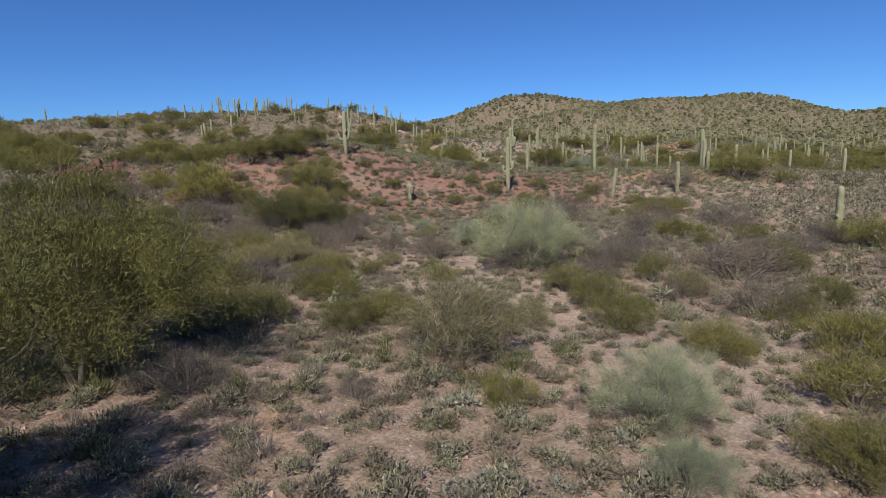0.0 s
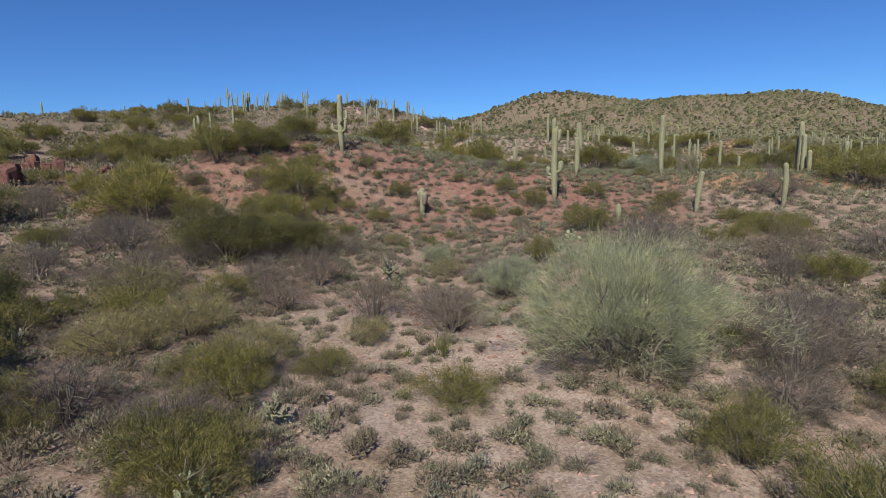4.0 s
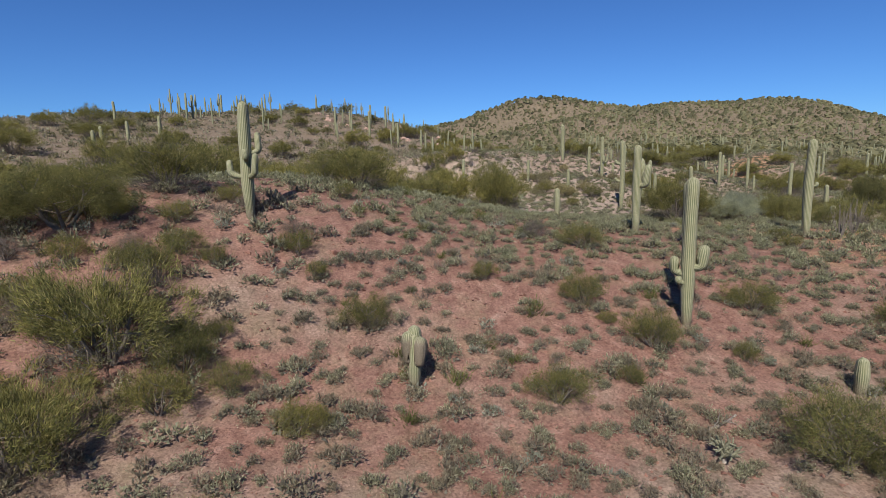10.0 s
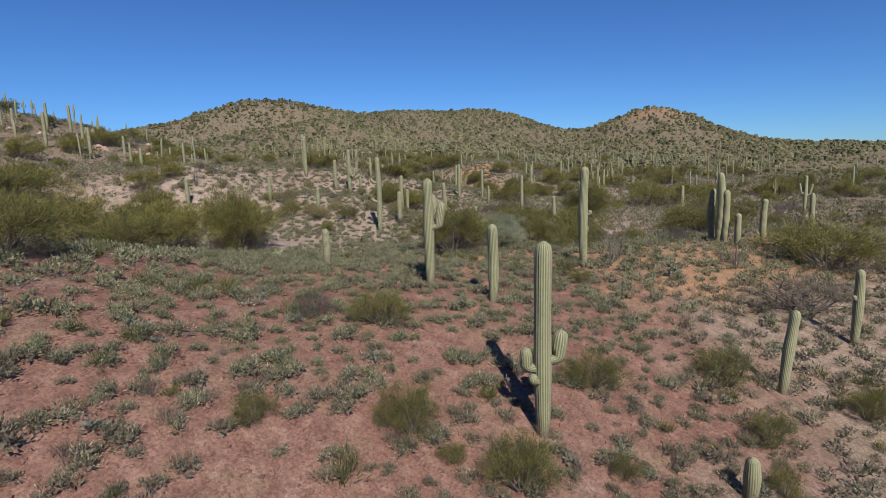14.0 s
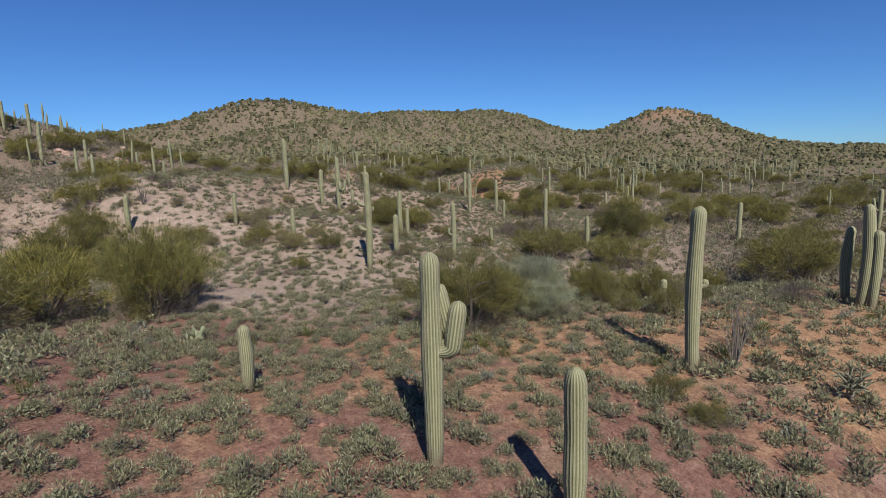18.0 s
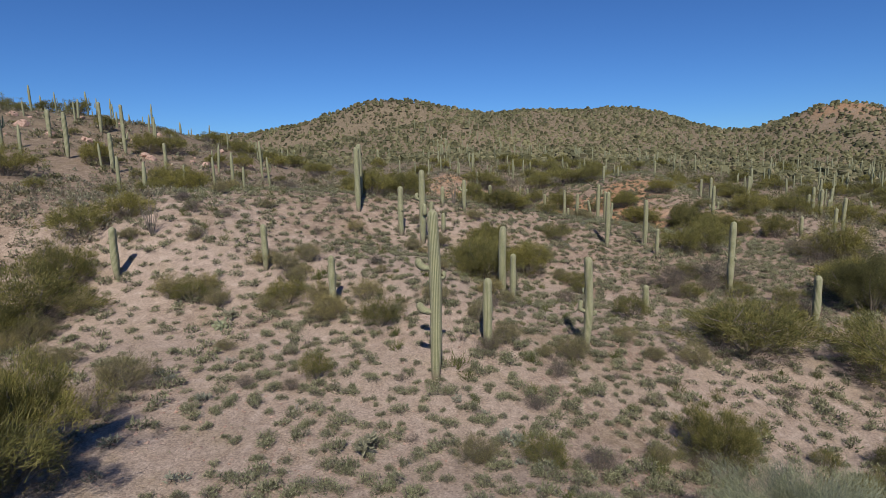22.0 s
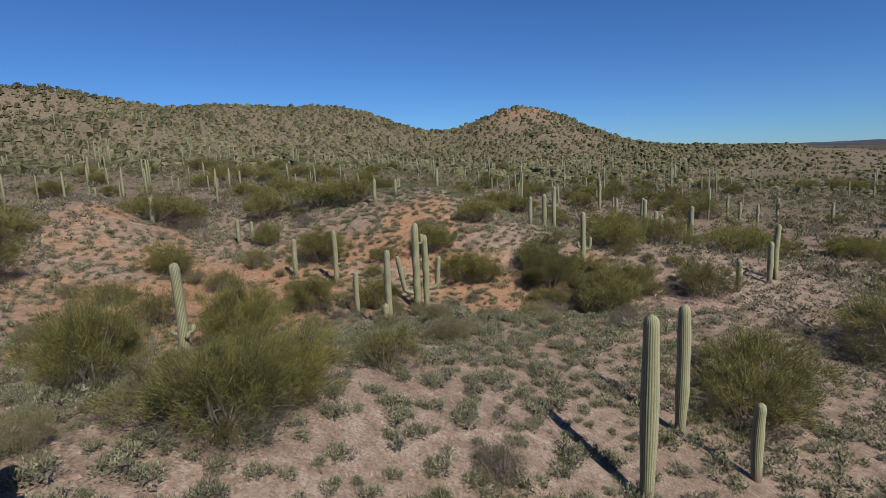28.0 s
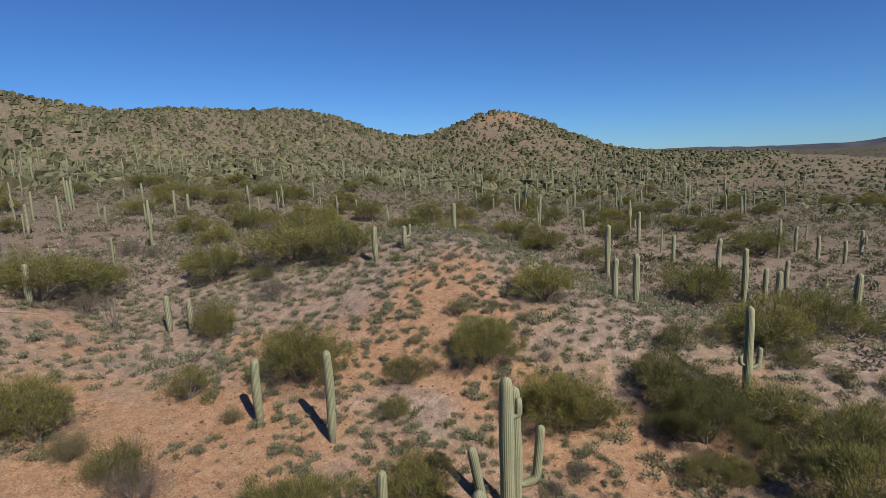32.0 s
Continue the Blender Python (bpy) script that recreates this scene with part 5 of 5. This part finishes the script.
def pebble(g):
    """A small angular stone with eight faces."""
    v = np.array([(1, 0, 0), (0, 0.8, 0), (-1, 0, 0), (0, -0.8, 0), (0, 0, 0.6), (0, 0, -0.6)], float)
    v = v * (1 + 0.22 * g.normal(size=(6, 1))) + 0.15 * g.normal(size=(6, 3))
    f = np.array([(0, 1, 4), (1, 2, 4), (2, 3, 4), (3, 0, 4), (1, 0, 5), (2, 1, 5), (3, 2, 5), (0, 3, 5)])
    return v, f


def stones():
    g = np.random.default_rng(23)
    kinds = [pebble(g) for _ in range(8)]
    x, y = g.uniform(-24, 80, 260000), g.uniform(0, 188, 260000)
    zones = soil_zones(x, y)
    red = zones[:, 0] + 0.7 * zones[:, 2] > 0.25
    keep = (spine_distance(x, y) < 13) & (value_noise(x, y, 4, 3) + 0.25 * red > g.uniform(-0.35, 0.5, len(x)))
    x, y, red = x[keep], y[keep], red[keep]
    size = 0.024 + 0.085 * g.uniform(size=len(x)) ** 3.5
    px, py = g.normal(72.5, 3.2, 1100), g.normal(141.8, 2.2, 1100)
    scatter_stuff("pale_rubble", kinds, px, py, 0.05 + 0.15 * g.uniform(size=1100) ** 2.5, STONE, "pale pinkish rubble spilling down a bank", "stones", g, -0.1)
    scatter_stuff("gravel", kinds, x[~red], y[~red], size[~red], STONE, "scattered pale tan stones on the soil", "stones", g, -0.1)
    scatter_stuff("red_rubble", kinds, x[red], y[red], size[red] * 1.15, REDROCK, "broken red stones littering the red slope", "stones", g, -0.1)


low_cover()
stones()


# ---- single small plants and dead wood ----
def leafy_pad(gen, r):
    """An oval prickly-pear pad standing on its narrow foot."""
    bm = bmesh.new()
    bmesh.ops.create_uvsphere(bm, u_segments=10, v_segments=6, radius=1)
    for v in bm.verts:
        taper = 0.72 + 0.28 * min(1.0, (v.co.z + 1) / 1.1)
        v.co = Vector((v.co.x * r * 0.8 * taper, v.co.y * r * 0.17, (v.co.z + 0.93) * r))
    me = bpy.data.meshes.new("pad")
    bm.to_mesh(me)
    bm.free()
    me.polygons.foreach_set("use_smooth", np.full(len(me.polygons), True))
    me.materials.append(PAD)
    return me


def prickly_pear(x, y, width, tall, seed):
    gen = np.random.default_rng(seed)
    holder = new("prickly_pear")
    pads = [leafy_pad(gen, r) for r in (0.1, 0.12, 0.14)]
    seats = []
    for _ in range(10):
        a, d = gen.uniform(0, math.tau), gen.uniform(0, width * 0.4)
        seats.append((d * math.cos(a), d * math.sin(a), -0.03, gen.uniform(-25, 25)))
    while len(seats) < 38:
        px, py, pz, tilt = seats[gen.integers(len(seats))]
        if pz < tall * 0.7:
            seats.append((px + gen.uniform(-0.14, 0.14), py + gen.uniform(-0.14, 0.14), pz + gen.uniform(0.14, 0.21), gen.uniform(-45, 45)))
    for k, (px, py, pz, tilt) in enumerate(seats):
        ob = part("pad", pads[k % 3], PAD, holder)
        ob.matrix_basis = pose(px, py, pz, gen.uniform(-25, 25), tilt, gen.uniform(0, 180))
    holder.matrix_world = pose(x, y, ground_at(x, y))
    return tagged(holder, "pale green prickly pear with clustered oval pads", "cactus", "prickly pears")


def cholla(x, y, width, tall, seed):
    gen = np.random.default_rng(seed)
    holder = new("cholla")
    stem = limb((0, 0, -0.05), (0.1, 0.05, 1), tall * 0.5, 0.08, gen, 5)
    v, f = tube(stem, np.linspace(0.07, 0.045, len(stem)), 7)
    part("stem", sheet_mesh("stem", v, f), DEADWOOD, holder)
    for k in range(15):
        a = k / 15 * math.tau * 3
        start = stem[gen.integers(2, len(stem))]
        out = limb(start, (math.cos(a), math.sin(a), gen.uniform(0.2, 1.2)), gen.uniform(0.4, 0.7) * width * 0.6, 0.25, gen, 4)
        pieces = [tube(out, [0.032, 0.036, 0.036, 0.034, 0.014], 6)]
        for _ in range(4):
            fork = limb(out[gen.integers(1, 4)], gen.normal(size=3) + [0.6 * math.cos(a), 0.6 * math.sin(a), 0.7], gen.uniform(0.18, 0.4) * width * 0.5, 0.25, gen, 3)
            pieces.append(tube(fork, [0.024, 0.03, 0.028, 0.01], 5))
        spikes = out[gen.integers(1, len(out), 50)] + 0.05 * gen.normal(size=(50, 3))
        pieces.append(blades(spikes, unit(gen.normal(size=(50, 3))), 0.07, 0.008, gen))
        part("branch", sheet_mesh("branch", *joined(pieces)), CHOLLA, holder)
    holder.matrix_world = pose(x, y, ground_at(x, y))
    return tagged(holder, "straw-pale spiny cholla with branching joints", "cactus", "chollas")


def ocotillo(x, y, width, tall, seed):
    gen = np.random.default_rng(seed)
    holder = new("ocotillo")
    for k in range(18):
        a = k / 18 * math.tau + gen.uniform(-0.2, 0.2)
        lean = gen.uniform(0.15, 1.0) * width / tall * 0.5
        path = limb((0.05 * math.cos(a), 0.05 * math.sin(a), -0.05), (math.cos(a) * lean, math.sin(a) * lean, 1), tall * gen.uniform(0.7, 1.05), 0.05, gen, 7)
        v, f = tube(path, np.linspace(0.024, 0.009, len(path)), 5)
        part("wand", sheet_mesh("wand", v, f), BARK, holder)
    holder.matrix_world = pose(x, y, ground_at(x, y))
    return tagged(holder, "grey leafless ocotillo with thin wands fanning from the foot", "bush", "ocotillos")


def dead_saguaro(x, y, tall, seed):
    gen = np.random.default_rng(seed)
    holder = new("saguaro_skeleton")
    for k in range(11):
        a = k / 11 * math.tau
        foot = np.array([0.12 * math.cos(a), 0.12 * math.sin(a), -0.05])
        rib = limb(foot, (0.02 * math.cos(a), 0.02 * math.sin(a), 1), tall * gen.uniform(0.6, 1.05), 0.03, gen, 5)
        v, f = tube(rib, np.linspace(0.06, 0.025, len(rib)), 5)
        part("rib", sheet_mesh("rib", v, f), BARK, holder)
    holder.matrix_world = pose(x, y, ground_at(x, y))
    return tagged(holder, "grey standing stump of a dead saguaro's wooden ribs", "dead cactus")


def fallen_wood(x, y, length, turn, seed):
    gen = np.random.default_rng(seed)
    d = np.array([math.cos(radians(turn)), math.sin(radians(turn))])
    pts = []
    for k in range(7):
        p = np.array([x, y]) + d * length * (k / 6 - 0.5) + gen.normal(size=2) * 0.03
        pts.append((p[0] - x, p[1] - y, ground_at(*p) - ground_at(x, y) + 0.05))
    pieces = [tube(pts, np.linspace(0.06, 0.03, 7), 6)]
    for _ in range(4):
        start = np.array(pts[gen.integers(1, 6)])
        twig = limb(start, (*gen.normal(size=2), 0.35), gen.uniform(0.3, 0.7), 0.2, gen, 4)
        pieces.append(tube(twig, np.linspace(0.022, 0.008, len(twig)), 5))
    v, f = joined(pieces)
    me = sheet_mesh("fallen_branch", v, f)
    me.materials.append(DEADWOOD)
    ob = new("fallen_branch", me)
    ob.matrix_world = pose(x, y, ground_at(x, y))
    return tagged(ob, "bleached fallen branch lying on the soil", "dead wood", "fallen branches")


def boulder(x, y, size, red, seed):
    gen = np.random.default_rng(seed)
    bm = bmesh.new()
    bmesh.ops.create_icosphere(bm, subdivisions=1, radius=1)
    for v in bm.verts:
        n = noise.noise(v.co * 1.3 + Vector((seed, 0, 0)))
        v.co = Vector((round(v.co.x * 3) / 3 * 0.5 + v.co.x * 0.5, v.co.y * 0.8, v.co.z * 0.65)) * size * (1 + 0.5 * n + gen.uniform(-0.25, 0.2))
    me = bpy.data.meshes.new("boulder")
    bm.to_mesh(me)
    bm.free()
    me.materials.append(REDROCK if red else STONE)
    ob = new("boulder", me)
    ob.matrix_world = pose(x, y, ground_at(x, y) + 0.1 * size, gen.uniform(-20, 20), gen.uniform(-20, 20), gen.uniform(0, 360))
    return tagged(ob, ("red" if red else "pale tan") + " angular boulder half sunk in the bank", "rock", "boulders")


def rock_block(size, gen):
    bm = bmesh.new()
    bmesh.ops.create_cube(bm, size=1)
    bmesh.ops.bevel(bm, geom=bm.edges[:], offset=0.12, segments=1, affect="EDGES")
    shift = Vector(gen.uniform(0, 50, 3))
    for v in bm.verts:
        v.co = Vector(v.co * (1 + 0.5 * noise.noise(v.co * 1.7 + shift)))
        v.co = Vector((v.co.x * size[0], v.co.y * size[1], v.co.z * size[2]))
    me = bpy.data.meshes.new("block")
    bm.to_mesh(me)
    bm.free()
    return me


def outcrop(x, y, width, tall, seed):
    """A jointed rock outcrop at the top of the red bank."""
    gen = np.random.default_rng(seed)
    holder = new("rock_outcrop")
    base = ground_at(x, y)
    for k in range(11):
        px, py = gen.uniform(-0.5, 0.5) * width, gen.normal() * 0.4
        h = tall * gen.uniform(0.5, 1.0)
        ob = part("block", rock_block((gen.uniform(0.5, 1.0), gen.uniform(0.6, 1.1), h), gen), DARKROCK, holder)
        ob.matrix_basis = pose(px, py, ground_at(x + px, y + py) - base + 0.3 * h, gen.uniform(-8, 8), gen.uniform(-10, 10), gen.uniform(0, 90))
    holder.matrix_world = pose(x, y, base)
    return tagged(holder, "dark red jointed rock outcrop topping the bank", "rock", "rock outcrops")


for k, row in enumerate([(-40.0, 66.4, 4.0, 2.0), (-38.8, 59.5, 3.2, 2.2), (-33.0, 66.5, 3.0, 1.0), (-24.0, 66.0, 2.4, 0.9), (-24.6, 52.2, 1.6, 0.7)]):
    outcrop(*row, 700 + k)
for k, row in enumerate([(7.0, 51.1, 1.3, 0.8), (4.5, 88.1, 1.5, 1.2), (7.8, 113.2, 1.5, 1.0), (-5.0, 24.6, 1.3, 0.9), (25.5, 43.0, 1.6, 1.2), (30.5, 131.5, 1.3, 0.9)]):
    prickly_pear(*row, 200 + k)
for k, row in enumerate([(-3.7, 41.6, 2.2, 1.5), (5.5, 54.8, 1.5, 0.9), (24.6, 72.1, 2.2, 1.2), (9.9, 24.6, 1.6, 1.1), (13.4, 24.0, 1.8, 1.3), (-4.6, 27.6, 1.4, 1.0), (11.6, 35.4, 1.5, 1.0), (5.9, 47.5, 1.4, 1.0),
                         (14.3, 99.0, 1.6, 1.1), (46.0, 150.0, 1.6, 1.0), (51.0, 147.5, 1.8, 1.1), (60.0, 150.5, 1.6, 1.0), (43.5, 149.0, 1.4, 1.0), (33.0, 118.0, 1.4, 0.9),
                         (47.9, 150.0, 1.7, 1.0), (50.4, 146.8, 1.6, 0.9), (59.5, 148.6, 1.8, 1.1), (58.9, 140.6, 1.8, 1.0), (64.1, 139.0, 1.6, 1.0), (56.0, 144.2, 1.6, 0.9), (12.0, 95.3, 1.5, 0.9), (7.6, 91.7, 1.4, 0.9), (8.0, 114.2, 1.5, 0.9)]):
    cholla(*row, 230 + k)
for k, row in enumerate([(23.0, 75.4, 1.8, 2.3), (24.5, 76.3, 2.2, 2.4), (1.6, 124.3, 2.3, 2.8), (27.9, 137.4, 2.0, 2.2), (34.9, 151.0, 3.0, 2.8), (52.7, 190.8, 3.2, 3.0), (30.5, 72.0, 2.2, 2.0), (45.5, 178.5, 2.6, 2.4)]):
    ocotillo(*row, 260 + k)
dead_saguaro(10.4, 49.2, 1.5, 280)
for k, row in enumerate([(6.2, 56.6, 1.8, 30), (60.5, 146.0, 3.0, -35), (56.5, 148.0, 2.4, -30), (47.2, 194.0, 3.2, 10), (-6.0, 21.0, 2.5, 20), (12.0, 103.0, 1.4, 70), (51.5, 160.6, 1.5, 40), (38.0, 125.0, 2.4, -40)]):
    fallen_wood(*row, 290 + k)
for k in range(26):
    gen = np.random.default_rng(400 + k)
    boulder(-36 + 1.25 * k + gen.uniform(-1, 1), 66.5 - 0.1 * k + gen.uniform(-2.5, 2.0), gen.uniform(0.1, 0.24), True, 400 + k)
for k in range(34):
    gen = np.random.default_rng(500 + k)
    boulder(gen.uniform(-38, 2), gen.uniform(176, 205), gen.uniform(0.4, 1.1), False, 500 + k)
for k in range(14):
    gen = np.random.default_rng(600 + k)
    boulder(gen.uniform(70, 80), gen.uniform(140, 146), gen.uniform(0.12, 0.3), False, 600 + k)
